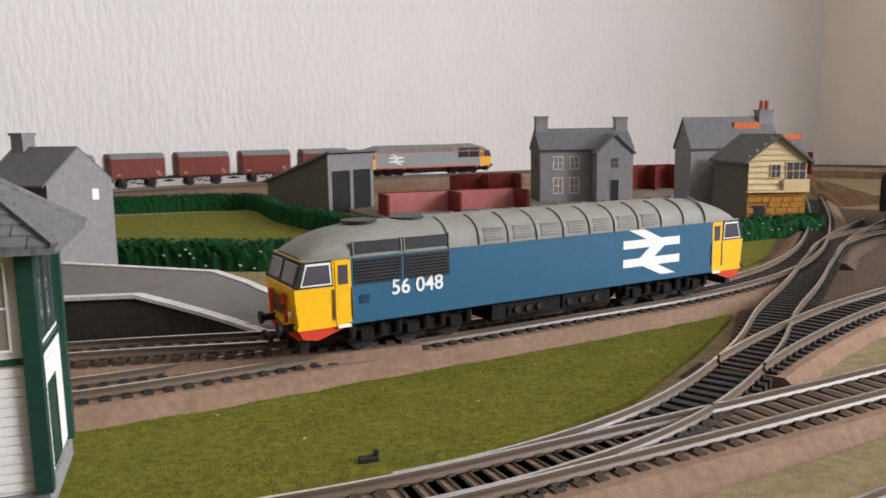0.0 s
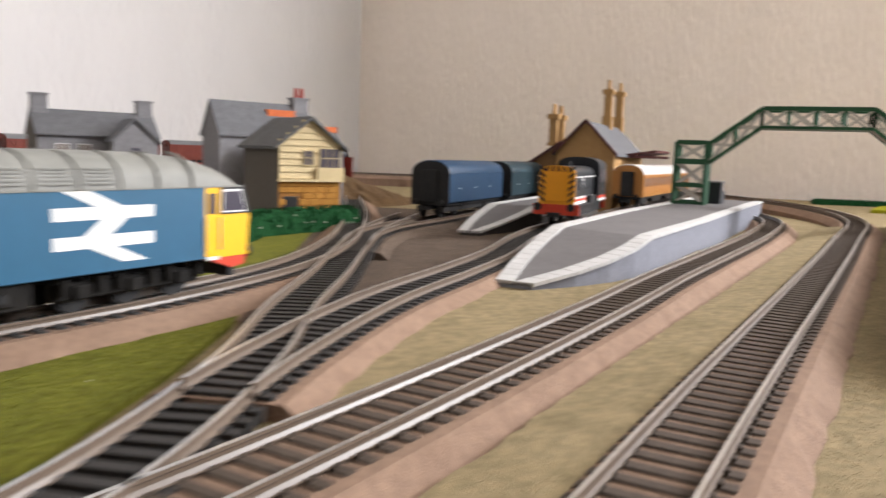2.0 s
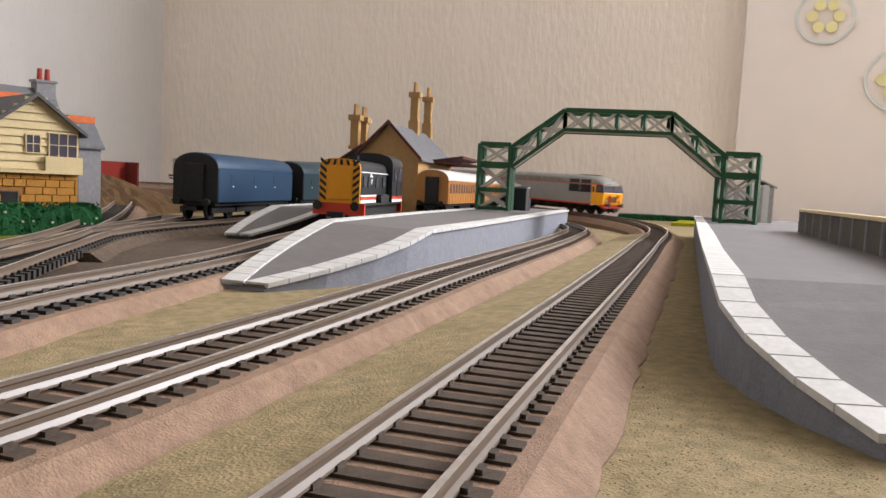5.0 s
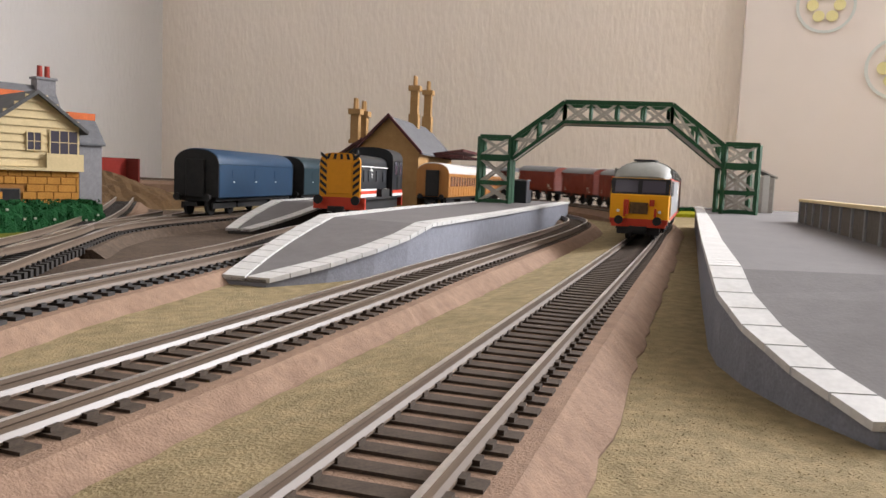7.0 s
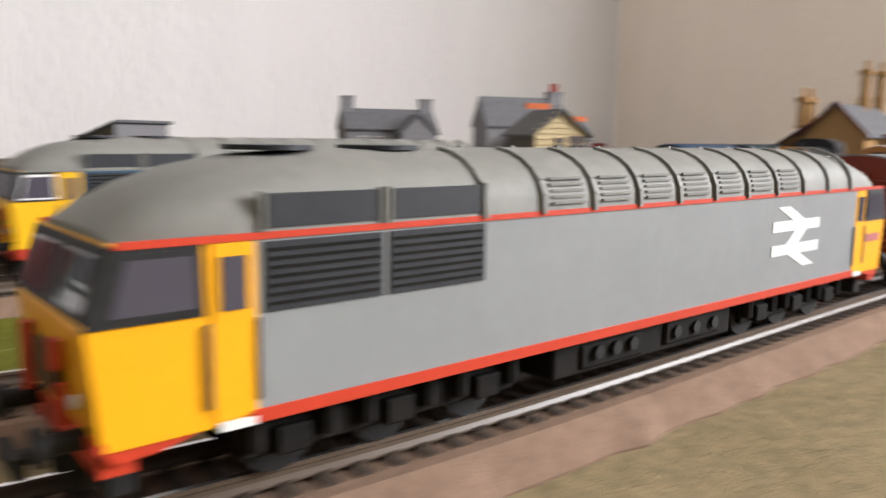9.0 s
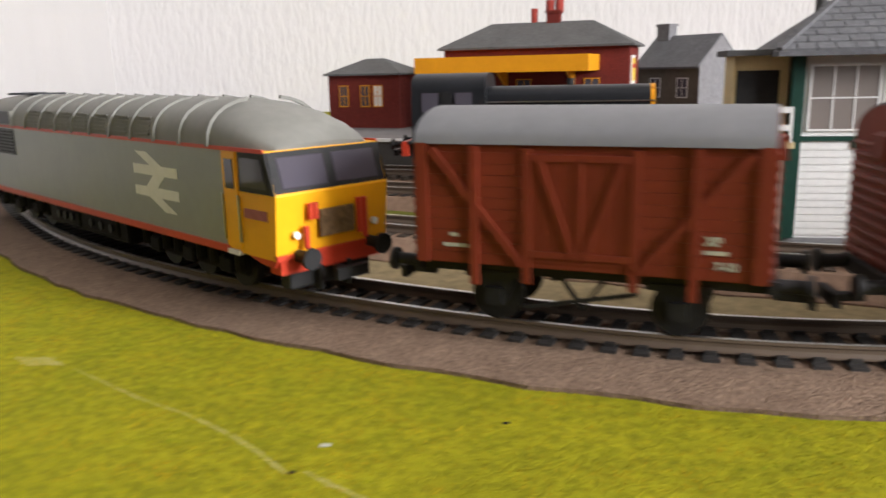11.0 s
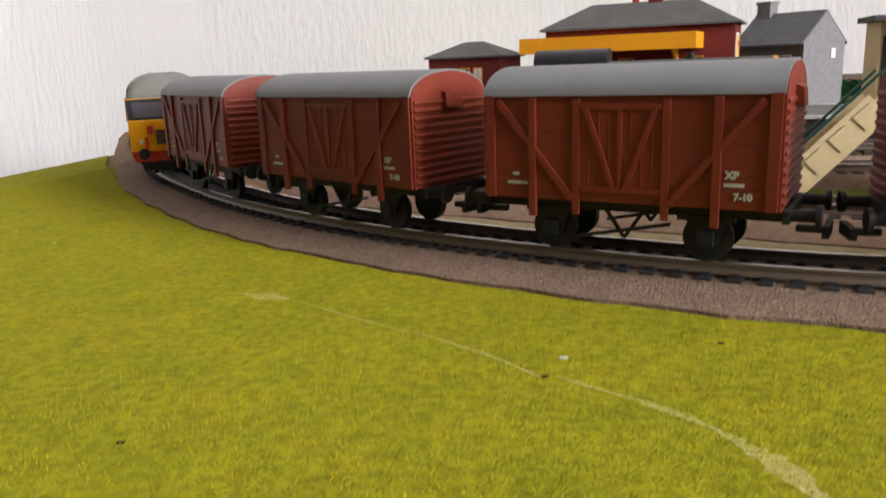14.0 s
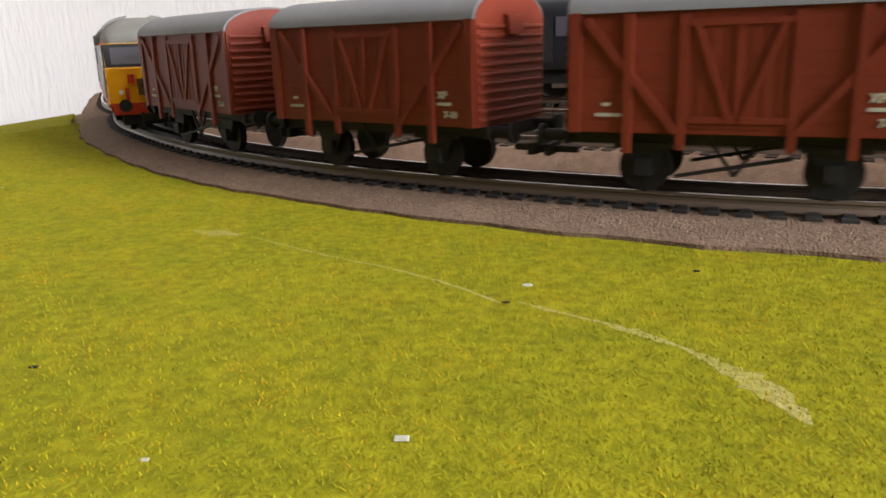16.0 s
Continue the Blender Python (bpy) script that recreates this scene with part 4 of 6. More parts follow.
def stand(t, way, s, reverse=False):
    """Puts a vehicle on a line at a distance along it."""
    p, d, left = way.both(s)
    t.matrix_world = pose(p.x * DM, p.y * DM, RAIL_Z * DM, 0, 0, math.degrees(math.atan2(d.y, d.x)) + (180 if reverse else 0))


blue_loco = heavy_diesel("blue_diesel_locomotive", "parked blue diesel locomotive with yellow cabs and grey roof", "blue", "56 048", False, -58)
stand(blue_loco, BLUELINE, arc(BLUELINE, 0.47, 4.07) - 0.03, True)
shunter_1 = shunter("dark grey diesel shunter with amber wasp-striped nose, banded sides", True)
shunter_1.matrix_world = pose(0.493, 0.683, RAIL_Z * DM + 0.0012, 0, 0, 221)
shunter_1.scale = (1.1, 1.12, 1.17)
shunter_2 = shunter("black diesel shunter with amber striped nose beside the red station", False)
shunter_2.matrix_world = pose(-0.282, 0.285, RAIL_Z * DM + 0.005, 0, 0, 20)
shunter_2.scale = (1.1, 1.08, 1.08)
for i, (x, y, turn, mat, words) in enumerate(((4.36, 7.92, 40, "coach_blue", "blue parcels coach with a black corridor end"), (5.72, 9.03, 40, "coach_green", "dark blue-green parcels coach"))):
    c = coach(words, mat, "coach_blue" if i == 0 else "coach_green", False, 150)
    c.matrix_world = pose((x + 0.1) * DM, y * DM, RAIL_Z * DM, 0, 0, turn)
for x, y, turn, long in ((7.74, 8.92, 36, 235), (9.14, 9.94, 36, 105)):
    c = coach("varnished teak coach with a pale roof", "teak", "coach_roof", True, long)
    c.matrix_world = pose(x * DM, y * DM, (RAIL_Z + 0.012) * DM, 0, 0, turn)


# ---- platforms ----
def platform(name, label, left, right, tip, wall_mat, high=0.22, tip_z=0.04, edge_wide=0.078):
    """left, right: both top edges from the far end to the head of the ramp; tip: the two corners of the ramp's foot."""
    t = tagged(empty(name), label, "platform", kind="structure")
    la, ra = [Vector((*p, high)) for p in left], [Vector((*p, high)) for p in right]
    for k in (0.25, 0.5, 0.75, 1.0):
        ease = k ** 1.35
        a, b = Vector((*left[-1], high)), Vector((*right[-1], high))
        da, db = Vector((*left[-1], 0)) - Vector((*left[-2], 0)), Vector((*right[-1], 0)) - Vector((*right[-2], 0))
        za = high + (tip_z - high) * k
        ta, tb = Vector((*tip[0], za)), Vector((*tip[1], za))
        ca, cb = a + da.normalized() * (ta - a).length * 0.5, b + db.normalized() * (tb - b).length * 0.5
        qa = a * (1 - k) ** 2 + ca * 2 * k * (1 - k) + ta * k * k
        qb = b * (1 - k) ** 2 + cb * 2 * k * (1 - k) + tb * k * k
        qa.z = qb.z = za
        la.append(qa), ra.append(qb)
    core = [[tuple(p), tuple(q), (q.x, q.y, -0.01), (p.x, p.y, -0.01)] for p, q in zip(la, ra)]
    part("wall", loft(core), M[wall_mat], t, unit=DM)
    top = [[tuple(p + Vector((0, 0, 0.002))), tuple(q + Vector((0, 0, 0.002))), tuple(q + Vector((0, 0, 0.014))), tuple(p + Vector((0, 0, 0.014)))] for p, q in zip(la, ra)]
    part("surface", loft(top), M["plat"], t, unit=DM)
    for rim, other in ((la, ra), (ra, la)):
        dense = []
        for p, q, u, v in zip(rim, rim[1:], other, other[1:]):
            n = max(1, int((q - p).length / 0.08))
            dense += [(p.lerp(q, i / n), u.lerp(v, i / n)) for i in range(n)]
        dense.append((rim[-1], other[-1]))
        for (p, u), (q, v) in list(zip(dense, dense[1:]))[-140:]:
            gap = 0.006
            a0, a1 = p.lerp(q, gap / max((q - p).length, 0.02)), q
            wa, wb = (u - p).normalized() * min(edge_wide, (u - p).length * 0.48), (v - q).normalized() * min(edge_wide, (v - q).length * 0.48)
            over_a, over_b = -wa.normalized() * 0.015, -wb.normalized() * 0.015
            ring = [[tuple(s + Vector((0, 0, h))) for s in (a0 + over_a, a0 + wa, a1 + wb, a1 + over_b)] for h in (0.004, 0.022)]
            part("edging_slab", loft(ring), M["edging"], t, unit=DM)
    return t


platform("island_platform", "grey island platform with white edging and a ramp", [(8.0, 8.4), (6.7, 7.5), (5.16, 6.47), (3.69, 5.40)], [(8.3, 7.65), (6.9, 6.74), (5.24, 5.63), (3.88, 4.76)],
         [(2.80, 4.63), (2.89, 4.49)], "plat_wall", high=0.222, tip_z=0.048, edge_wide=0.08)
platform("side_platform", "grey platform with broad white edging ending in a ramp", [(9.6, 6.85), (7.99, 5.85), (4.55, 3.73), (3.565, 3.115)], [(10.9, 5.4), (8.3, 3.7), (6.2, 2.7), (4.5, 2.3)],
         [(3.05, 2.47), (3.2, 2.35)], "plat_wall", high=0.222, tip_z=0.03)
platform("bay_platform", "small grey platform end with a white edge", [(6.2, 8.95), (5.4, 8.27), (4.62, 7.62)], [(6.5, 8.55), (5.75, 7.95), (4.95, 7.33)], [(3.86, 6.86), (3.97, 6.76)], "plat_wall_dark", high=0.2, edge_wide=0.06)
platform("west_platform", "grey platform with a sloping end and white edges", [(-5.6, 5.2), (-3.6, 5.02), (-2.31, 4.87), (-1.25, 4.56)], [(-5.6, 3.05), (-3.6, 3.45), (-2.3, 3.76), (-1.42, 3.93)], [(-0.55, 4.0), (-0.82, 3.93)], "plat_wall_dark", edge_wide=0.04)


# ---- buildings ----
def opening(t, kind, x0, x1, z0, z1, y, out, mat, frame_mat=None, bars=0, axis="Y", thick=0.6):
    """A window or door on a wall in the plane y (or x), with its frame and glazing bars."""
    def b3(a0, a1, d, c0, c1):
        d0, d1 = sorted((y, y + out * d))
        return (a0, a1, d0, d1, c0, c1) if axis == "Y" else (d0, d1, a0, a1, c0, c1)
    w = part(kind, boxes(b3(x0, x1, thick * 0.6, z0, z1)), M[mat], t)
    if frame_mat:
        f = 0.7
        part("frame", boxes(b3(x0 - f, x1 + f, thick, z0 - f, z0), b3(x0 - f, x1 + f, thick, z1, z1 + f), b3(x0 - f, x0, thick, z0, z1), b3(x1, x1 + f, thick, z0, z1)), M[frame_mat], w)
        if bars:
            rows = [b3(x0 + (x1 - x0) * (i + 1) / (bars + 1) - 0.25, x0 + (x1 - x0) * (i + 1) / (bars + 1) + 0.25, thick * 0.9, z0, z1) for i in range(bars)]
            rows.append(b3(x0, x1, thick * 0.88, (z0 + z1) / 2 - 0.25, (z0 + z1) / 2 + 0.25))
            part("glazing_bar", boxes(*rows), M[frame_mat], w)
    return w


def gable_roof(t, x0, x1, y0, y1, eave, ridge, over, mat, thick=1.6, name="roof"):
    """Two slopes with the ridge along x."""
    mid, run = (y0 + y1) / 2, (y1 - y0) / 2
    fall = (ridge - eave) / run
    lo = eave - fall * over
    pts = [(y0 - over, lo), (mid, ridge), (y1 + over, lo), (y1 + over, lo + thick), (mid, ridge + thick), (y0 - over, lo + thick)]
    return part(name, prism(pts, x0 - over * 0.6, x1 + over * 0.6, "X"), M[mat], t)


def gable_walls(t, x0, x1, y0, y1, eave, ridge, mat, name="wall"):
    return part(name, prism([(y0, 0), (y1, 0), (y1, eave), ((y0 + y1) / 2, ridge), (y0, eave)], x0, x1, "X"), M[mat], t)


def chimney(t, x, y, z0, z1, w, mat, pots=0, pot_high=4.0):
    c = part("chimney", boxes((x - w, x + w, y - w * 0.8, y + w * 0.8, z0, z1), (x - w * 1.15, x + w * 1.15, y - w * 0.95, y + w * 0.95, z1 - 2, z1)), M[mat], t)
    for i in range(pots):
        px = x + (i - (pots - 1) / 2) * w * 0.8
        part("chimney_pot", tube(bmesh.new(), px, y, z1 + pot_high / 2, w * 0.3, pot_high, "Z", 10, w * 0.25), M["pot"], c, smooth=True)
    return c


def hip_roof(t, x0, x1, y0, y1, eave, ridge, inset, mat, over=4.0, thick=1.5):
    x0, x1, y0, y1, m = x0 - over, x1 + over, y0 - over, y1 + over, (y0 + y1) / 2
    bm = bmesh.new()
    low = [bm.verts.new((x, y, eave)) for x, y in ((x0, y0), (x1, y0), (x1, y1), (x0, y1))]
    lip = [bm.verts.new((v.co.x, v.co.y, eave - thick)) for v in low]
    a, b = bm.verts.new((x0 + inset, m, ridge)), bm.verts.new((x1 - inset, m, ridge))
    bm.faces.new((low[0], low[1], b, a)), bm.faces.new((low[2], low[3], a, b)), bm.faces.new((low[1], low[2], b)), bm.faces.new((low[3], low[0], a))
    for i in range(4):
        bm.faces.new((low[i], low[i - 1], lip[i - 1], lip[i]))
    bm.faces.new(lip)
    return part("roof", bm, M[mat], t)


def slates(roof, x0, x1, y0, z0, y1, z1, rows, cols, mat, inset0=0.0, inset1=0.0):
    """Courses of slates up one slope whose eave is along x; inset: how far the ends draw in at the top."""
    for r in range(rows):
        k0, k1 = r / rows, (r + 1.15) / rows
        xa, xb = x0 + inset0 * k0, x1 - inset1 * k0
        n = max(2, int(cols * (xb - xa) / (x1 - x0)))
        for c in range(n):
            a, b = xa + (xb - xa) * c / n, xa + (xb - xa) * (c + 0.94) / n
            p = [(a, y0 + (y1 - y0) * k0, z0 + (z1 - z0) * k0 + 0.9), (b, y0 + (y1 - y0) * k0, z0 + (z1 - z0) * k0 + 0.9), (b, y0 + (y1 - y0) * k1, z0 + (z1 - z0) * k1 + 0.3), (a, y0 + (y1 - y0) * k1, z0 + (z1 - z0) * k1 + 0.3)]
            part("slate", loft([[(q[0], q[1], q[2] - 0.8) for q in p], p]), M[mat], roof)


def near_signal_box():
    t = tagged(empty("signal_box", -1.225, 2.33, 0, 21), "white boarded signal box with slate hipped roof and cream stairs", "signal box")
    X, Y = 27.0, 19.0
    part("plinth", boxes((-X - 1, X + 1, -Y - 1, Y + 1, 0, 8)), M["card_grey"], t)
    lower = part("lower_wall", boxes((-X, X, -Y, Y, 8, 42)), M["white"], t, "white lower storey")
    for i in range(13):
        z = 9 + i * 2.5
        part("board", boxes((-X - 0.3, X + 0.3, -Y - 0.35, -Y + 0.1, z, z + 2.2)), M["white"], lower)
        part("board", boxes((X - 0.1, X + 0.35, -Y, Y, z, z + 2.2)), M["white"], lower)
    part("nameboard", boxes((-8, 12, -Y - 1.0, -Y - 0.3, 39.5, 43)), M["box_green"], t, "dark blue-green name board")
    upper = part("upper_wall", boxes((-X, X, -Y, Y, 42, 72)), M["white"], t, "white glazed upper storey")
    part("sill_band", boxes((-X - 0.9, X + 0.9, -Y - 0.9, Y + 0.9, 42, 43.6)), M["box_green"], t)
    for x in (-X, X):
        for y in (-Y, Y):
            part("corner_post", boxes((x - 2.0, x + 2.0, y - 2.0, y + 2.0, 8, 72)), M["box_green"], t, "dark green corner post")
    for x0 in (-22.5, 1.0):
        opening(upper, "window", x0, x0 + 21, 46, 67, -Y, -1, "pane", "white", 2)
    for y0 in (-15, 1.5):
        opening(upper, "window", y0, y0 + 13, 46, 67, X, 1, "glass", "box_green", 1, axis="X")
    opening(lower, "door", -6, 5, 10, 32, X, 1, "box_green", "box_green", axis="X")
    roof = hip_roof(t, -29, 29, -22, 22, 72, 93, 28, "slate", over=6.5)
    slates(roof, -35.5, 35.5, -28.5, 72, -0.5, 93, 9, 12, "slate", 28, 28)
    for r in range(9):
        k0, k1 = r / 9, (r + 1.15) / 9
        n = max(1, 9 - r)
        for c in range(n):
            a, b = (-28.5 + 57 * c / n) * (1 - k0), (-28.5 + 57 * (c + 0.94) / n) * (1 - k0)
            p = [(35.5 - 28 * k0, a, 72 + 21 * k0 + 0.9), (35.5 - 28 * k0, b, 72 + 21 * k0 + 0.9), (35.5 - 28 * k1, b * (1 - k1) / max(1 - k0, 0.05), 72 + 21 * k1 + 0.3), (35.5 - 28 * k1, a * (1 - k1) / max(1 - k0, 0.05), 72 + 21 * k1 + 0.3)]
            part("slate", loft([[(q[0], q[1], q[2] - 0.8) for q in p], p]), M["slate"], roof)
    bm = bmesh.new()
    for a, b in (((-35.5, -28.5, 72.8), (-7.5, 0, 94)), ((35.5, -28.5, 72.8), (7.5, 0, 94)), ((35.5, 28.5, 72.8), (7.5, 0, 94)), ((-7.5, 0, 94), (7.5, 0, 94))):
        bar(bm, a, b, 2.0, 1.2)
    part("ridge_tile", bm, M["slate"], roof)
    part("porch", boxes((-X - 20, -X - 2, -14, 8, 42, 71)), M["cream"], t, "cream porch with a dark doorway")
    # black sheet painted in for the doorway's inner shade
    part("porch_doorway", boxes((-X - 19, -X - 5, -14.4, -13.9, 44, 66)), M["black"], t)
    part("porch_roof", boxes((-X - 23, -X + 1, -17, 10, 71, 73)), M["slate_dark"], t)
    stairs = part("landing", boxes((-X - 21, -X - 1, -26, -14, 40, 42)), M["cream"], t, "cream timber landing")
    bm = boxes((-X - 21, -X - 20, -26, -25, 42, 54), (-X - 3, -X - 2, -26, -25, 42, 54), (-X - 21, -X - 2, -26, -25, 52, 54), (-X - 21, -X - 2, -26, -25, 46, 48))
    part("landing_rail", bm, M["white"], stairs)
    for side in (-26, -16):
        bm = bar(bmesh.new(), (-X - 21, side, 42), (-X - 58, side, 3), 1.4, 11)
        s = part("stair_side", bm, M["cream"], t, "cream panelled stair side")
        for i in range(5):
            k = (i + 0.5) / 5
            part("stair_panel", bar(bmesh.new(), (-X - 21 - 37 * k + 2.5, side - 0.9, 42 - 39 * k + 2.6), (-X - 21 - 37 * k - 2.5, side - 0.9, 42 - 39 * k - 2.6), 0.5, 6.5), M["cream"], s)
        part("handrail", bar(bmesh.new(), (-X - 21, side, 54), (-X - 58, side, 15), 0.9, 0.9), M["box_green"], s)
    for i in range(11):
        k = (i + 0.5) / 11
        part("tread", boxes((-X - 23 - 37 * k, -X - 19 - 37 * k, -25.3, -16.7, 41 - 39 * k, 42 - 39 * k)), M["cream"], t)
    part("chimney", tube(bmesh.new(), -14, 12, 88, 2.0, 18, "Z", 10), M["slate_dark"], t)
    for x in (-X - 20, -X - 3):
        part("landing_post", boxes((x - 0.8, x + 0.8, -26, -24.4, 0, 40)), M["box_green"], t)


def far_signal_box():
    """Sandstone foot, cream weatherboarded top with a gabled front."""
    t = tagged(empty("gabled_signal_box", 2.82, 7.96, 0, 5), "yellow stone signal box with cream weatherboards and a dark gabled roof", "signal box")
    X, Y = 26.5, 40.0
    lower = part("stone_wall", boxes((-X, X, -Y, Y, 0, 41)), M["mortar"], t, "yellow sandstone foot with brown joints")
    rnd = random.Random(3)
    for r in range(8):
        z, x = 1 + r * 4.95, -X - 0.2
        while x < X - 2:
            w = min(rnd.uniform(6, 12), X - x)
            if not (-23 < x + w / 2 < -10 and z < 27):
                part("stone", boxes((x + 0.3, x + w - 0.3, -Y - 0.7, -Y + 0.1, z, z + 4.5), bevel=0.2), M["stone_yellow"], lower)
            x += w
    part("side_wall", boxes((-X - 0.5, -X - 0.05, -Y, Y, 0, 66)), M["card_brown"], t), part("side_wall", boxes((X + 0.05, X + 0.5, -Y, Y, 0, 66)), M["card_brown"], t)
    opening(t, "door", -22, -11, 0, 27, -Y, -1, "black", "card_brown")
    upper = part("boarded_wall", prism([(-X, 41), (X, 41), (X, 68), (0, 89), (-X, 68)], -Y, Y), M["cream"], t, "cream weatherboarding")
    for i in range(9):
        z = 42 + i * 5.2
        half = X if z < 68 else X * (89 - z) / 21
        part("weatherboard", prism([(-Y - 1.1, z), (-Y, z), (-Y, z + 5.0), (-Y - 0.3, z + 5.0)], -half, half, "X"), M["cream"], upper)
    opening(upper, "window", 8, 25, 51, 66, -Y - 1.0, -1, "glass", "cream", 2)
    opening(upper, "window", -6, 2, 53, 64, -Y - 1.0, -1, "glass", "cream", 1)
    part("balcony_panel", boxes((5, X + 2, -Y - 3.2, -Y - 1.4, 41.5, 51)), M["cream"], t)
    part("floor_beam", boxes((-X - 1, X + 2, -Y - 3.5, -Y, 39.5, 41.5)), M["cream"], t)
    pts = [(-X - 5, 64.5), (0, 89), (X + 5, 64.5), (X + 5, 67), (0, 91.6), (-X - 5, 67)]
    part("roof", prism(pts, -Y - 4, Y + 3), M["slate_dark"], t, "dark slate gable roof")


def grey_house():
    """Printed card house with one chimney; light is put into its paler stone gable."""
    t = tagged(empty("grey_stone_house", -2.475, 5.49, 0.0, 158), "grey stone card house, gable coloured as lit, one chimney", "house")
    # x points back along the ridge; the gable, coloured paler as lit, is at its foot
    gable_walls(t, 0, 60, -26, 26, 68, 90, "card_brown")
    part("gable", prism([(-26, 0), (26, 0), (26, 68), (0, 90), (-26, 68)], -0.8, 0.0, "X"), M["card_grey"], t, "rough grey stone gable, coloured paler as lit")
    gable_roof(t, 1, 60, -26, 26, 68, 90, 3, "slate")
    for z in (12, 44):
        for x in (10, 36):
            opening(t, "window", x, x + 9, z, z + 14, 26, 1, "glass", "window_frame", 1)
    opening(t, "window", -13, -9, 56, 62, -0.8, -1, "white", "white", 1, axis="X")
    chimney(t, 52, 0, 84, 101, 6, "card_grey")


def place(ob, x, y, turn, z=0.0):
    ob.matrix_world = pose(x * DM, y * DM, z * DM, 0, 0, turn)
    return ob


def stone_house():
    t = tagged(empty("stone_house", 1.55, 11.2, 0.02, 8), "grey stone house with two chimneys and a gabled porch wing", "house")
    main = gable_walls(t, -62, 62, -28, 32, 72, 96, "card_grey")
    # left-facing gable in a darker colour, standing for its shaded side
    part("west_gable", prism([(-28, 0), (32, 0), (32, 72), (2, 96), (-28, 72)], -62.8, -62, "X"), M["card_brown"], t)
    gable_roof(t, -62, 62, -28, 32, 72, 96, 4, "slate")
    wing = part("wing", prism([(8, 0), (56, 0), (56, 66), (32, 88), (8, 66)], -52, 0), M["card_grey"], t)
    part("wing_roof", prism([(5, 63), (32, 88), (59, 63), (59, 65.5), (32, 90.5), (5, 65.5)], -55, 0), M["slate"], t)
    opening(wing, "door", 26, 37, 0, 30, -52, -1, "black", "card_grey")
    opening(wing, "window", 27, 36, 46, 58, -52, -1, "glass", "card_grey", 1)
    for x in (-44, -22):
        opening(main, "window", x, x + 12, 12, 32, -28, -1, "pane", "white", 1)
        opening(main, "window", x, x + 12, 44, 60, -28, -1, "pane", "white", 1)
    opening(main, "window", -5, 5, 44, 58, -62.8, -1, "black", "card_brown", axis="X")
    chimney(t, -55, 2, 88, 114, 8, "card_grey"), chimney(t, 55, 2, 88, 112, 8, "card_grey")


def tile_house():
    t = tagged(empty("slate_house", 2.97, 9.25, 0.02, 12), "grey house with orange ridge tiles and red chimney pots", "house")
    gable_walls(t, -80, 60, -32, 32, 78, 108, "card_grey")
    gable_roof(t, -80, 60, -32, 32, 78, 108, 4, "slate")
    part("ridge_tile", boxes((-4, 38, -14, -8, 96, 103)), M["orange"], t, "orange ridge tiles")
    ann = part("annexe", boxes((-44, -4, -75, -32, 0, 50)), M["card_brown"], t)
    part("annexe_roof", prism([(-78, 49), (-53, 66), (-29, 49), (-29, 51), (-53, 68), (-78, 51)], -46, -2, "X"), M["slate"], t)
    part("ridge_tile", boxes((-46, -2, -56, -50, 66, 69.5)), M["orange"], t, "orange ridge tiles")
    part("ridge_tile", boxes((72, 105, -20, -10, 83, 89)), M["orange"], t, "orange ridge tiles")
    part("east_wing", prism([(-45, 0), (15, 0), (15, 62), (-15, 84), (-45, 62)], 60, 102, "X"), M["card_grey"], t)
    part("east_wing_roof", prism([(-49, 60), (-15, 84), (19, 60), (19, 62), (-15, 86), (-49, 62)], 58, 105, "X"), M["slate"], t)
    opening(ann, "door", -30, -20, 0, 28, -75, -1, "box_green", "card_grey")
    chimney(t, 50, 0, 96, 117, 11, "card_grey", 2, 10)
    t.scale = (0.72, 0.6, 0.98)


def goods_shed():
    t = tagged(empty("goods_shed", -1.43, 10.05, 0.02, 58), "grey-brown lean-to shed with two dark openings", "shed")
    bm = prism([(0, 0), (105, 0), (105, 36), (0, 70)], -42, 42, "X")
    part("wall", bm, M["card_brown"], t)
    part("front", boxes((-42, 42, -1.2, 0.0, 50, 70), (-42, -36, -1.2, 0, 0, 50), (-3, 3, -1.2, 0, 0, 50), (36, 42, -1.2, 0, 0, 50)), M["card_grey"], t)
    # black panels on the wall stand in for the shade inside both openings
    for x in (-36, 3):
        part("doorway", boxes((x, x + 33, -0.7, 0.0, 0, 50)), M["black"], t)
    part("roof", prism([(-6, 72), (110, 34), (110, 37), (-6, 75)], -45, 45, "X"), M["slate"], t)


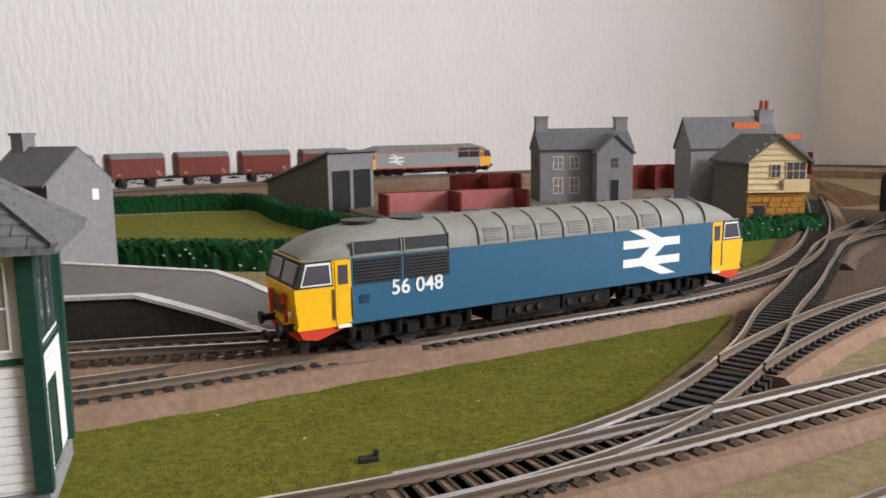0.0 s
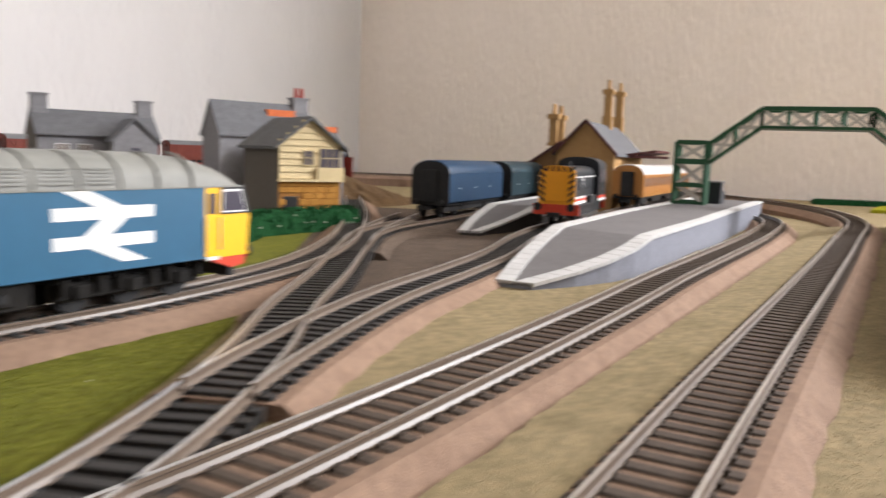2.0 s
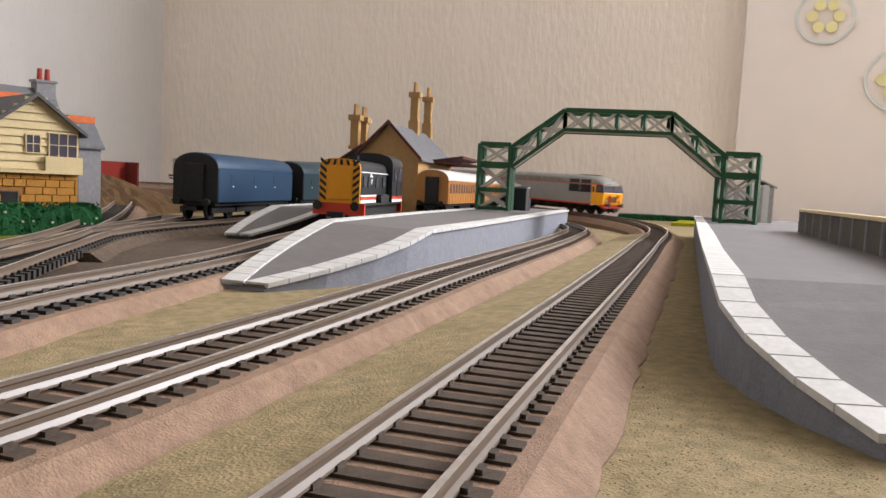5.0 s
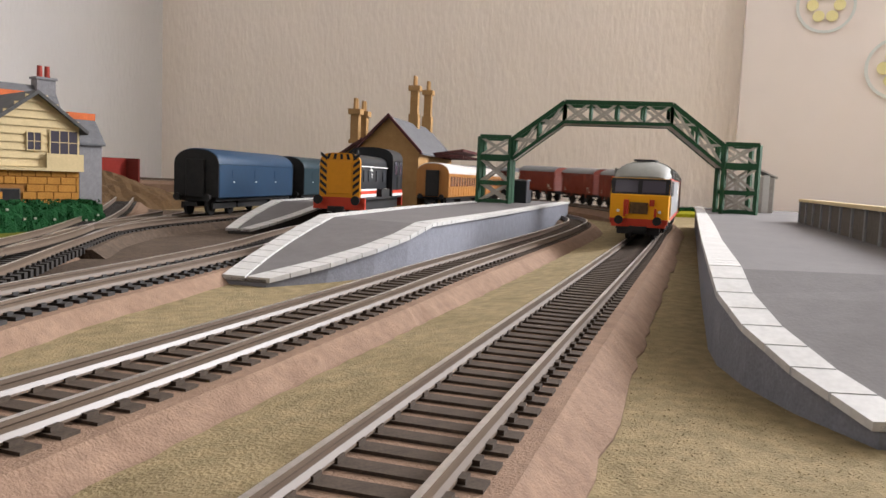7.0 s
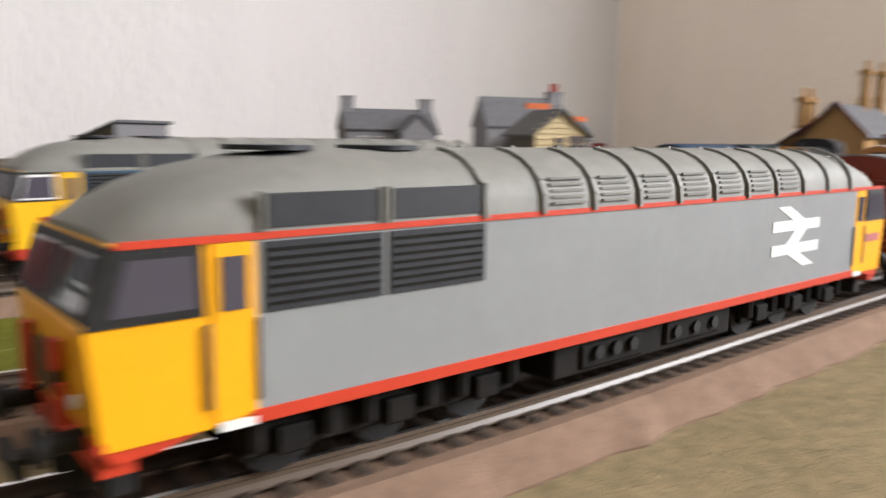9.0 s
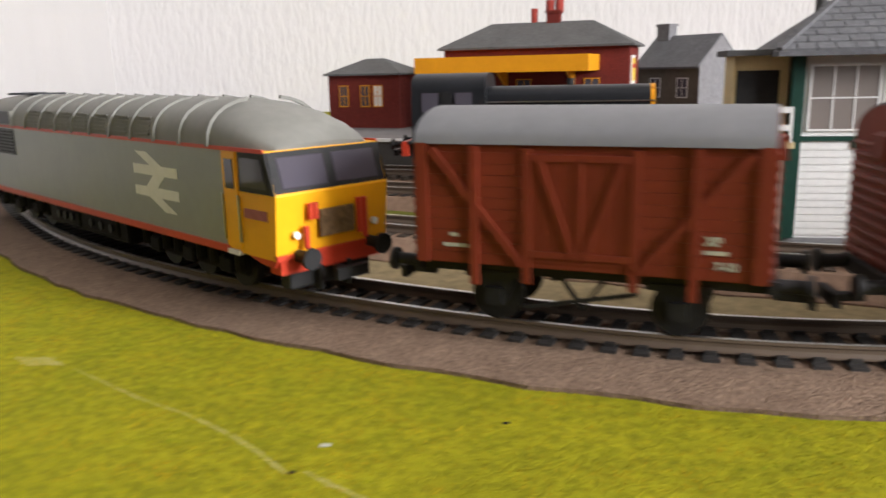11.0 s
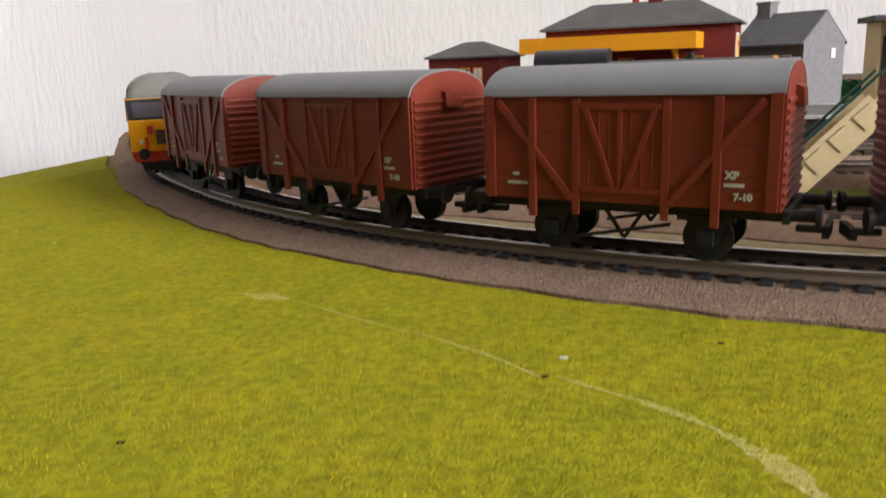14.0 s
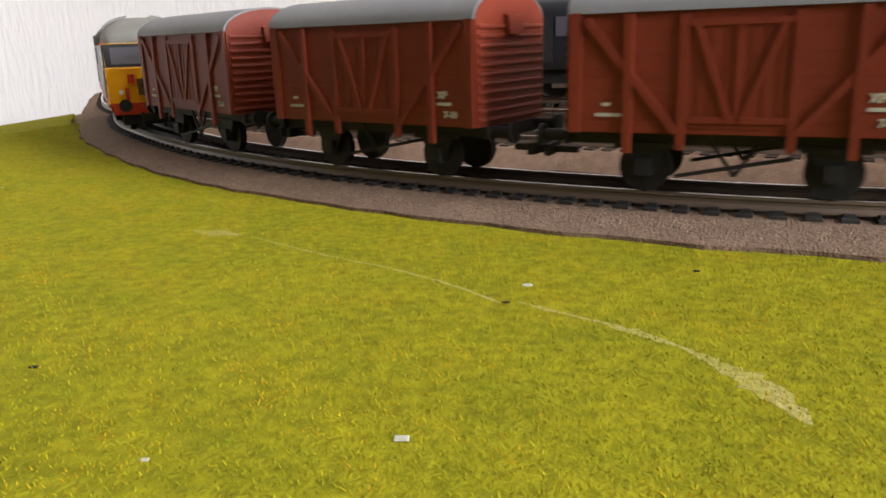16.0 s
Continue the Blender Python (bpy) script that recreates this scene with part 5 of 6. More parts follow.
def red_station():
    t = tagged(empty("red_brick_station", -3.60, 4.66, 0.24, 12), "red brick station with hipped slate roof and amber canopy", "station building")
    X, Y = 69, 26
    w = part("wall", boxes((-X, X, -Y, Y, 0, 60)), M["brick"], t)
    hip_roof(t, -X, X, -Y, Y, 60, 78, 34, "slate_dark", over=4)
    can = part("canopy", boxes((-X - 6, X - 22, -Y - 42, -Y, 44, 46)), M["amber"], t, "amber canopy")
    part("valance", boxes((-X - 7, X - 21, -Y - 43.5, -Y - 42, 42, 53), (-X - 7, -X - 5.5, -Y - 42, -Y, 42, 53), (X - 22.5, X - 21, -Y - 42, -Y, 42, 53)), M["amber"], can)
    for x in (-58, -20, 30):
        part("bracket", prism([(-Y, 30), (-Y - 30, 44), (-Y, 44)], x - 1, x + 1, "X"), M["amber"], can)
        opening(w, "window", x + 8, x + 18, 18, 36, -Y, -1, "glass", "amber", 1)
    sign = part("poster_board", boxes((X, X + 0.8, -18, 2, 32, 52)), M["white"], w, "white framed poster")
    part("poster", boxes((X + 0.8, X + 1.1, -16, 0, 34, 50)), M["poster"], sign, "yellow poster with unreadable writing")
    part("lettering_bar", boxes((X + 1.1, X + 1.3, -14, -2, 43, 46)), M["red"], sign)
    chimney(t, 9, 2, 70, 86, 5, "brick", 0), part("chimney_pot", tube(bmesh.new(), -6, 2, 82, 2.6, 12, "Z", 10), M["pot"], t)
    for x in (6, 13):
        part("chimney_pot", tube(bmesh.new(), x, 2, 89, 3.2, 9, "Z", 10), M["pot"], t)
    t2 = tagged(empty("red_brick_hut", -5.02, 4.45, 0.17, 8), "small red brick hut with yellow windows and slate roof", "hut")
    w = part("wall", boxes((-33, 33, -22, 22, 0, 51)), M["brick"], t2)
    hip_roof(t2, -33, 33, -22, 22, 50, 62, 27, "slate_dark", over=3)
    # brightness of the last pane is put in as white paint
    for x, m in ((-22, "glass"), (-2, "glass"), (10, "white")):
        opening(w, "window", x, x + 7, 24, 40, -22, -1, m, "amber", 1)


def tan_station():
    """Stone station with tall chimneys and a dark canopy."""
    t = tagged(empty("tan_station", 7.07, 9.14, 0.0, 38), "tan stone station with tall chimneys and a maroon canopy", "station building")
    w = gable_walls(t, -60, 130, -34, 34, 74, 108, "tan")
    gable_roof(t, -60, 130, -34, 34, 74, 108, 5, "slate")
    part("gable_trim", prism([(-38, 69), (0, 108), (38, 69), (38, 73), (0, 112), (-38, 73)], -66, -62, "X"), M["maroon"], t)
    part("lean_to", prism([(34, 0), (66, 0), (66, 60), (34, 82)], -50, 40, "X"), M["brick_brown"], t)
    part("lean_to_roof", prism([(32, 83), (70, 57), (70, 60), (32, 86)], -54, 44, "X"), M["maroon"], t)
    can = part("canopy", prism([(-34, 70), (-72, 76), (-72, 79), (-34, 73)], 0, 120, "X"), M["maroon"], t, "maroon platform canopy")
    for i in range(8):
        part("canopy_rib", boxes((i * 16, i * 16 + 4, -72, -34, 69, 72)), M["maroon"], can)
    for x, y, z in ((54, 0, 161), (128, 0, 164), (-34, 46, 124), (-4, 46, 124)):
        c = part("chimney", boxes((x - 6, x + 6, y - 6, y + 6, 80, z - 40), (x - 4.6, x + 4.6, y - 4.6, y + 4.6, z - 40, z - 10), (x - 7, x + 7, y - 7, y + 7, z - 12, z - 6)), M["tan"], t, "tall stone chimney")
        for d in (-3, 3):
            part("chimney_pot", tube(bmesh.new(), x + d, y, z, 2.3, 12, "Z", 10, 1.8), M["tan"], c)


def footbridge():
    """Lattice bridge: two towers and a raised span of three bays with sloping ends."""
    t = tagged(empty("footbridge", 0, 0, 0, 0), "green footbridge of grey lattice panels over the platforms", "footbridge")
    A, B = Vector((6.63, 7.36, 0)), Vector((8.22, 5.42, 0))
    d = (B - A).normalized()
    n = Vector((-d.y, d.x, 0))
    if n.y < 0:
        n = -n
    def at_(s, o, z):
        return tuple((A + d * s + n * o) + Vector((0, 0, z)))
    L = (B - A).length
    def frame_panel(s0, z0a, z0b, s1, z1a, z1b, o, crosses=1, name="lattice_panel"):
        """A braced panel between two uprights (each from za to zb)."""
        p = part(name, bar(bmesh.new(), at_(s0, o, z0b), at_(s1, o, z1b), 0.034, 0.04), M["green"], t, unit=DM)
        part("lower_rail", bar(bmesh.new(), at_(s0, o, z0a), at_(s1, o, z1a), 0.028, 0.03), M["green"], p, unit=DM)
        for i in range(crosses):
            k0, k1 = i / crosses, (i + 1) / crosses
            e = lambda k, top: at_(s0 + (s1 - s0) * k, o, (z0a + (z1a - z0a) * k) if not top else (z0b + (z1b - z0b) * k))
            part("brace", bar(bmesh.new(), e(k0, False), e(k1, True), 0.019, 0.021), M["lattice"], p, unit=DM)
            part("brace", bar(bmesh.new(), e(k0, True), e(k1, False), 0.018, 0.023), M["lattice"], p, unit=DM)
        for i in range(crosses + 1):
            k = i / crosses
            part("upright", bar(bmesh.new(), at_(s0 + (s1 - s0) * k, o, z0a + (z1a - z0a) * k), at_(s0 + (s1 - s0) * k, o, z0b + (z1b - z0b) * k), 0.022, 0.026), M["green"], p, unit=DM)
    w, base, mid, top = 0.29, 0.235, 0.62, 0.86
    for o in (0.0, 0.33):
        for s0 in (0.0, L - w):
            for s in (s0, s0 + w):
                part("tower_post", bar(bmesh.new(), at_(s, o, base), at_(s, o, top), 0.036, 0.036), M["green"], t, unit=DM)
            for z0, z1 in ((base + 0.02, 0.43), (0.43, 0.66), (0.68, top)):
                frame_panel(s0, z0, z1, s0 + w, z0, z1, o)
        k0, k1 = w + 0.02, L - w - 0.02
        run = (k1 - k0) * 0.245
        frame_panel(k0, 0.66, top - 0.01, k0 + run, 1.02, 1.2, o, 2, "sloping_panel")
        frame_panel(k0 + run, 1.02, 1.2, k1 - run, 1.02, 1.2, o, 4, "span_panel")
        frame_panel(k1 - run, 1.02, 1.2, k1, 0.66, top - 0.01, o, 2, "sloping_panel")
    a, b = w + 0.02, L - w - 0.02
    r = (b - a) * 0.245
    bm = bmesh.new()
    for s0, z0, s1, z1 in ((a, 0.66, a + r, 1.02), (a + r, 1.02, b - r, 1.02), (b - r, 1.02, b, 0.66), (0, 0.66, w, 0.66), (L - w, 0.66, L, 0.66)):
        bar(bm, at_(s0, 0.165, z0), at_(s1, 0.165, z1), 0.3, 0.015)
    part("deck", bm, M["lattice"], t, unit=DM)


def shelter():
    t = tagged(empty("platform_shelter", 9.3, 6.1, 0.235, 31), "small brown and white platform shelter", "shelter")
    part("wall", boxes((-40, 40, -24, 24, 0, 36)), M["coach_roof"], t)
    gable_roof(t, -40, 40, -24, 24, 36, 47, 3, "coach_roof")
    for i in range(4):
        part("pilaster", boxes((-41, -40, -20 + i * 11, -14 + i * 11, 0, 38)), M["white"], t)
        part("pilaster", boxes((-38 + i * 22, -32 + i * 22, -25, -24, 0, 38)), M["white"], t)


def parapet():
    t = tagged(empty("platform_wall", 0, 0, 0), "low grey panelled wall along the platform", "wall")
    a, b = Vector((7.35, 4.6, 0.235)), Vector((3.95, 2.45, 0.235))
    n = 13
    for i in range(n):
        p, q = a.lerp(b, i / n), a.lerp(b, (i + 1) / n)
        panel = part("panel", bar(bmesh.new(), p + Vector((0, 0, 0.075)), p.lerp(q, 0.97) + Vector((0, 0, 0.075)), 0.03, 0.15), M["card_brown"], t, unit=DM)
        part("pier", bar(bmesh.new(), p + Vector((0, 0, 0.08)), p.lerp(q, 0.1) + Vector((0, 0, 0.08)), 0.05, 0.16), M["card_grey"], panel, unit=DM)
    part("coping", bar(bmesh.new(), a + Vector((0, 0, 0.165)), b + Vector((0, 0, 0.165)), 0.06, 0.02), M["cream"], t, unit=DM)
    s = tagged(empty("bench", 4.95, 2.82, 0.235, 33), "small brown wooden platform bench", "bench")
    part("seat", boxes((-14, 14, -4, 4, 6, 7)), M["wood"], s), part("back", boxes((-14, 14, 3.5, 4.5, 8, 17)), M["wood"], s)
    for x in (-11, 11):
        part("leg", boxes((x - 1, x + 1, -4, 4, 0, 6)), M["wood"], s)


def hedge(points, label, high=0.22, wide=0.2, seed=1, flecks=True):
    t = tagged(empty("hedge"), label, "hedge")
    way = spline(points)
    rnd = random.Random(seed)
    n = int(way.long / 0.035)
    rings = []
    for i in range(n + 1):
        p, d, left = way.both(way.long * i / n)
        ring = []
        for a in range(11):
            q = math.pi * a / 10
            r = rnd.uniform(0.86, 1.1)
            ring.append(tuple(p + left * math.copysign(abs(math.cos(q)) ** 0.5, math.cos(q)) * wide / 2 * r + Vector((0, 0, high * abs(math.sin(q)) ** 0.5 * r - 0.01))))
        rings.append(ring)
    part("foliage", loft(rings), M["hedge"], t, unit=DM)
    verts, faces = [], []
    for i in range(int(way.long * 900)):
        p, d, left = way.both(rnd.uniform(0, way.long))
        q = math.pi * rnd.random()
        c = p + left * math.copysign(abs(math.cos(q)) ** 0.5, math.cos(q)) * wide / 2 + Vector((0, 0, high * abs(math.sin(q)) ** 0.5))
        k = len(verts)
        for _ in range(3):
            verts.append(tuple((c + Vector((rnd.uniform(-1, 1), rnd.uniform(-1, 1), rnd.uniform(-1, 1))) * 0.014) * DM))
        faces.append((k, k + 1, k + 2))
    me = bpy.data.meshes.new("leaf_flock")
    me.from_pydata(verts, [], faces)
    me.materials.append(M["hedge"])
    ob = new("leaf_flock", me)
    ob.parent = t
    tagged(ob, kind="stuff")
    if flecks:
        bm = bmesh.new()
        for i in range(int(way.long * 18)):
            p, d, left = way.both(rnd.uniform(0, way.long))
            c = p + left * (-wide / 2 - 0.005) * rnd.choice((-1, 1)) + Vector((0, 0, rnd.uniform(0.02, high * 0.8)))
            box(bm, c.x - 0.007, c.x + 0.007, c.y - 0.007, c.y + 0.007, c.z - 0.006, c.z + 0.006)
        tagged(part("pale_fleck", bm, M["fleck"], t, unit=DM), kind="stuff")


def platform_bin():
    """Stepped grey timber box with a lid."""
    t = tagged(empty("platform_box", 7.3, 7.45, 0.236, 33), "dark grey stepped timber box on the platform", "box")
    part("body", boxes((-14, 2, -9, 9, 0, 22), (2, 14, -9, 9, 0, 13), bevel=0.4), M["panel"], t)
    part("lid", boxes((-15, 3, -10, 10, 22, 23.5), bevel=0.3), M["card_grey"], t, "grey lid")


platform_bin()
near_signal_box()
far_signal_box()
grey_house()
stone_house()
tile_house()
goods_shed()
red_station()
tan_station()
footbridge()
shelter()
parapet()
hedge([(-5.5, 5.6), (-3.5, 5.9), (-2.4, 6.0), (-1.3, 5.95), (-0.6, 6.15), (0.6, 6.5), (1.4, 6.7)], "dark green foam hedge behind the platform", seed=2)
hedge([(-4.6, 10.0), (-3.2, 10.4), (-2.6, 10.1), (-2.0, 8.9), (-1.2, 7.8), (-0.6, 7.2)], "dark green hedge round the field", seed=3, flecks=False)
hedge([(1.5, 6.2), (2.1, 6.9), (2.65, 7.25), (3.2, 7.5)], "flecked green hedge below the signal box", 0.21, 0.18, seed=4)

# low earth ridge at the board's end, made with hedge foliage
hedge([(13.2, 10.55), (13.9, 10.05), (14.7, 9.4)], "low dark earth ridge, drawn as a hedge, along the end of the board", 0.1, 0.22, seed=6, flecks=False)


def bin_wall(x, y, turn, long, deep, high, inner):
    """Open coal bay: a back wall and two wings."""
    t = tagged(empty("coal_bay", x, y, 0.03, turn), "dark red open coal bay of painted card", "coal bay", "coal bays")
    part("back_wall", boxes((-long / 2, long / 2, deep, deep + 3, 0, high)), M["brick"], t)
    part("lining", boxes((-long / 2, long / 2, deep - 1, deep, 0, high - 1)), M[inner], t)
    for s in (-1, 0, 1):
        part("wing", boxes((s * long / 2 - 1.5, s * long / 2 + 1.5, 0, deep, 0, high)), M["brick"], t)


bin_wall(-0.05, 9.5, 22, 175, 40, 24, "pink")
bin_wall(0.3, 12.1, 22, 105, 25, 30, "brick")
bin_wall(2.9, 12.7, 22, 80, 25, 38, "brick")
bin_wall(5.0, 13.4, 25, 150, 25, 52, "brick_bright")


def bank():
    """Rough brown earth behind the turnouts."""
    t = tagged(empty("earth_bank"), "rough brown earth bank with scattered track lengths", "earth bank")
    rnd = random.Random(8)
    bm = bmesh.new()
    n, m_ = 26, 14
    grid = []
    for i in range(n):
        row = []
        for j in range(m_):
            u, v = i / (n - 1), j / (m_ - 1)
            x, y = 3.9 + 1.9 * u - 0.2 * v, 9.6 + 2.2 * u + 2.6 * v - 1.1 * u
            h = 0.42 * math.sin(math.pi * min(1, u * 1.1)) * v ** 0.7 + rnd.uniform(-0.03, 0.03)
            row.append(bm.verts.new((x, y, max(h, -0.01) if 0 < i < n - 1 and j > 0 else -0.02)))
        grid.append(row)
    for a, b in zip(grid, grid[1:]):
        for i in range(m_ - 1):
            bm.faces.new((a[i], a[i + 1], b[i + 1], b[i]))
    part("earth", bm, M["brown"], t, unit=DM)


bank()


def litter(x, y, z, kind):
    if kind == "motor":
        t = tagged(empty("point_motor_lug", x, y, z, 20), "small black plastic point lever", "point lever")
        part("lug", boxes((-3, 3, -1.3, 1.3, 0, 1.6), (1.6, 3, -0.7, 0.7, 1.6, 3.4), bevel=0.2), M["black"], t)
    else:
        t = tagged(empty("crumb", x, y, z, 33), "pale crumb of scatter on the grass", "crumb", "scatter crumbs")
        r = {"small": 0.35, "dark": 0.45}.get(kind, 0.62)
        bm = boxes((-r * 1.5, r * 1.5, -r, r, 0, r * 0.45), bevel=r * 0.2)
        part("grain", bm, M["fleck" if kind != "dark" else "grime"], t)


for x, y, k in ((-1.70, -0.495, "big"), (-1.86, 0.088, "big"), (-1.845, -0.015, "dark"), (-1.62, 0.33, "dark"), (-2.3, -0.62, "dark"), (-3.97, 0.14, "small"), (-4.33, 0.17, "small"), (-2.06, -0.79, "dark"), (-1.92, -0.69, "small")):
    litter(x, y, 0.03, k)
for x, y, k in ((-0.35, 2.75, "small"), (0.95, 3.75, "small"), (-0.7, 2.95, "small"), (0.2, 3.1, "small")):
    litter(x, y, 0.02, k)
litter(1.98, 3.06, 0.0, "dark")
litter(-0.12, 2.58, 0.02, "motor")
litter(1.62, 3.42, 0.0, "motor")

def worn_line(points):
    """A bare line in the grass where the matting shows, with ragged edges."""
    rnd = random.Random(12)
    way = spline([p[:2] for p in points])
    rings = []
    n = 60
    for i in range(n + 1):
        k = i / n * (len(points) - 1)
        a = min(int(k), len(points) - 2)
        w = points[a][2] + (points[a + 1][2] - points[a][2]) * (k - a)
        p, d, left = way.both(way.long * i / n)
        rings.append([tuple(p + left * o * w * 1.2 * rnd.uniform(0.5, 1.3) + Vector((0, 0, z))) for o, z in ((-1, 0.02), (-0.9, 0.0304), (0.9, 0.0304), (1, 0.02))])
    tagged(part("worn_line", loft(rings), M["worn"], unit=DM), "pale worn line of bare matting in the grass", kind="structure")


WORN = [(-1.83, 0.0, 0.002), (-1.75, -0.012, 0.006), (-1.666, -0.02, 0.003), (-1.6, -0.032, 0.008), (-1.52, -0.055, 0.012), (-1.46, -0.085, 0.004), (-1.41, -0.115, 0.012), (-1.36, -0.155, 0.024), (-1.325, -0.19, 0.018), (-1.31, -0.21, 0.004)]
worn_line(WORN)
worn_line([(-2.82, 0.062, 0.002), (-2.775, 0.066, 0.014), (-2.74, 0.075, 0.03), (-2.70, 0.083, 0.012), (-2.66, 0.088, 0.002)])
worn_line([(-2.62, 0.088, 0.001), (-2.33, 0.055, 0.004), (-2.17, 0.05, 0.002), (-1.99, 0.02, 0.005), (-1.85, -0.022, 0.003)])

# ---- flock: blades on the grass mats and grains on the sand ----
def flock(name, outline, count, high, wide, mat, label, seed, z0):
    rng = np.random.default_rng(seed)
    poly = np.array(outline)
    lo, hi = poly.min(0), poly.max(0)
    pts = rng.uniform(lo, hi, (count, 2))
    inside = np.zeros(count, bool)
    j = len(poly) - 1
    for i in range(len(poly)):
        (xi, yi), (xj, yj) = poly[i], poly[j]
        inside ^= ((yi > pts[:, 1]) != (yj > pts[:, 1])) & (pts[:, 0] < (xj - xi) * (pts[:, 1] - yi) / (yj - yi + 1e-12) + xi)
        j = i
    pts = pts[inside]
    n = len(pts)
    base = np.c_[pts, np.full(n, z0)]
    turn, lean = rng.uniform(0, 6.283, n), rng.normal(0, 0.6, (n, 2)) * high
    side = np.c_[np.cos(turn), np.sin(turn), np.zeros(n)] * wide * rng.uniform(0.6, 1.3, (n, 1))
    tip = base + np.c_[lean, high * rng.uniform(0.5, 1.25, n)]
    verts = np.stack([base - side, base + side, tip], 1).reshape(-1, 3) * DM
    me = bpy.data.meshes.new(name)
    me.from_pydata(verts.tolist(), [], np.arange(3 * n).reshape(-1, 3).tolist())
    me.materials.append(mat)
    return tagged(new(name, me), label, "grass", kind="stuff")


def blade_material(name, a, b, c):
    m = bpy.data.materials.new(name)
    m.use_nodes = True
    t, link = m.node_tree, m.node_tree.links.new
    geo, ramp = t.nodes.new("ShaderNodeNewGeometry"), t.nodes.new("ShaderNodeValToRGB")
    ramp.color_ramp.elements[0].color, ramp.color_ramp.elements[1].color = (*a, 1), (*c, 1)
    ramp.color_ramp.elements.new(0.5).color = (*b, 1)
    where, big = t.nodes.new("ShaderNodeTexCoord"), node(t, "ShaderNodeTexNoise", Scale=100.0, Detail=4.0, Roughness=0.65)
    link(where.outputs["Object"], big.inputs["Vector"])
    spread = node(t, "ShaderNodeMapRange")
    spread.inputs[1].default_value, spread.inputs[2].default_value = 0.32, 0.68
    link(big.outputs["Fac"], spread.inputs[0])
    mix = node(t, "ShaderNodeMix")
    mix.inputs[0].default_value = 0.62
    link(geo.outputs["Random Per Island"], mix.inputs[2])
    link(spread.outputs[0], mix.inputs[3])
    link(mix.outputs[0], ramp.inputs[0])
    link(ramp.outputs[0], t.nodes["Principled BSDF"].inputs["Base Color"])
    t.nodes["Principled BSDF"].inputs["Roughness"].default_value = 0.95
    t.nodes["Principled BSDF"].inputs["Specular IOR Level"].default_value = 0.1
    return m


LIME_BLADES = blade_material("lime_blades", (0.075, 0.16, 0.007), (0.325, 0.295, 0.010), (0.56, 0.28, 0.012))
OLIVE_BLADES = blade_material("olive_blades", (0.10, 0.105, 0.014), (0.15, 0.15, 0.02), (0.2, 0.19, 0.03))
flock("grass_blades", [*outer, (-6.0, 1.6), (-5.6, 0.5), (-3.2, -1.6), (-0.3, -0.9), (0.4, 0.5)], 520000, 0.0065, 0.0013, LIME_BLADES, "short lime green static grass", 4, 0.028)
flock("grass_blades", [(-1.15, 2.8), (-0.35, 3.3), (0.3, 3.68), (1.1, 4.16), (1.55, 4.55), (1.1, 3.7), (0.75, 3.15), (0.2, 2.65), (-0.4, 2.33), (-1.1, 2.1)], 60000, 0.007, 0.0028, OLIVE_BLADES, "fine olive scatter", 5, 0.018)
SAND_GRAINS = blade_material("sand_grains", (0.165, 0.125, 0.07), (0.26, 0.202, 0.115), (0.38, 0.305, 0.19))
flock("sand_grains", [(-0.3, 1.3), (1.2, 1.5), (3.0, 2.2), (6.2, 4.6), (7.2, 6.0), (5.2, 5.4), (3.3, 4.8), (1.7, 3.6), (0.3, 2.2)], 150000, 0.0018, 0.0022, SAND_GRAINS, "loose sandy scatter grains", 6, 0.0)

# ---- the goods train ----
grey_loco = heavy_diesel("grey_diesel_locomotive", "grey freight diesel locomotive with yellow cabs and a red stripe", "freight_grey", "", True, -62)
first_van = van()
TRAIN = [(grey_loco, 1.27, 1.44)]                       # vehicle, half its length over buffers, bogie spread in decimetres
vans = [first_van] + [copy_thing(first_van, pose(0, 0, 0)) for _ in range(4)]
TRAIN += [(v, 0.475, 0.41) for v in vans] + [(brake_van(), 0.53, 0.5)]

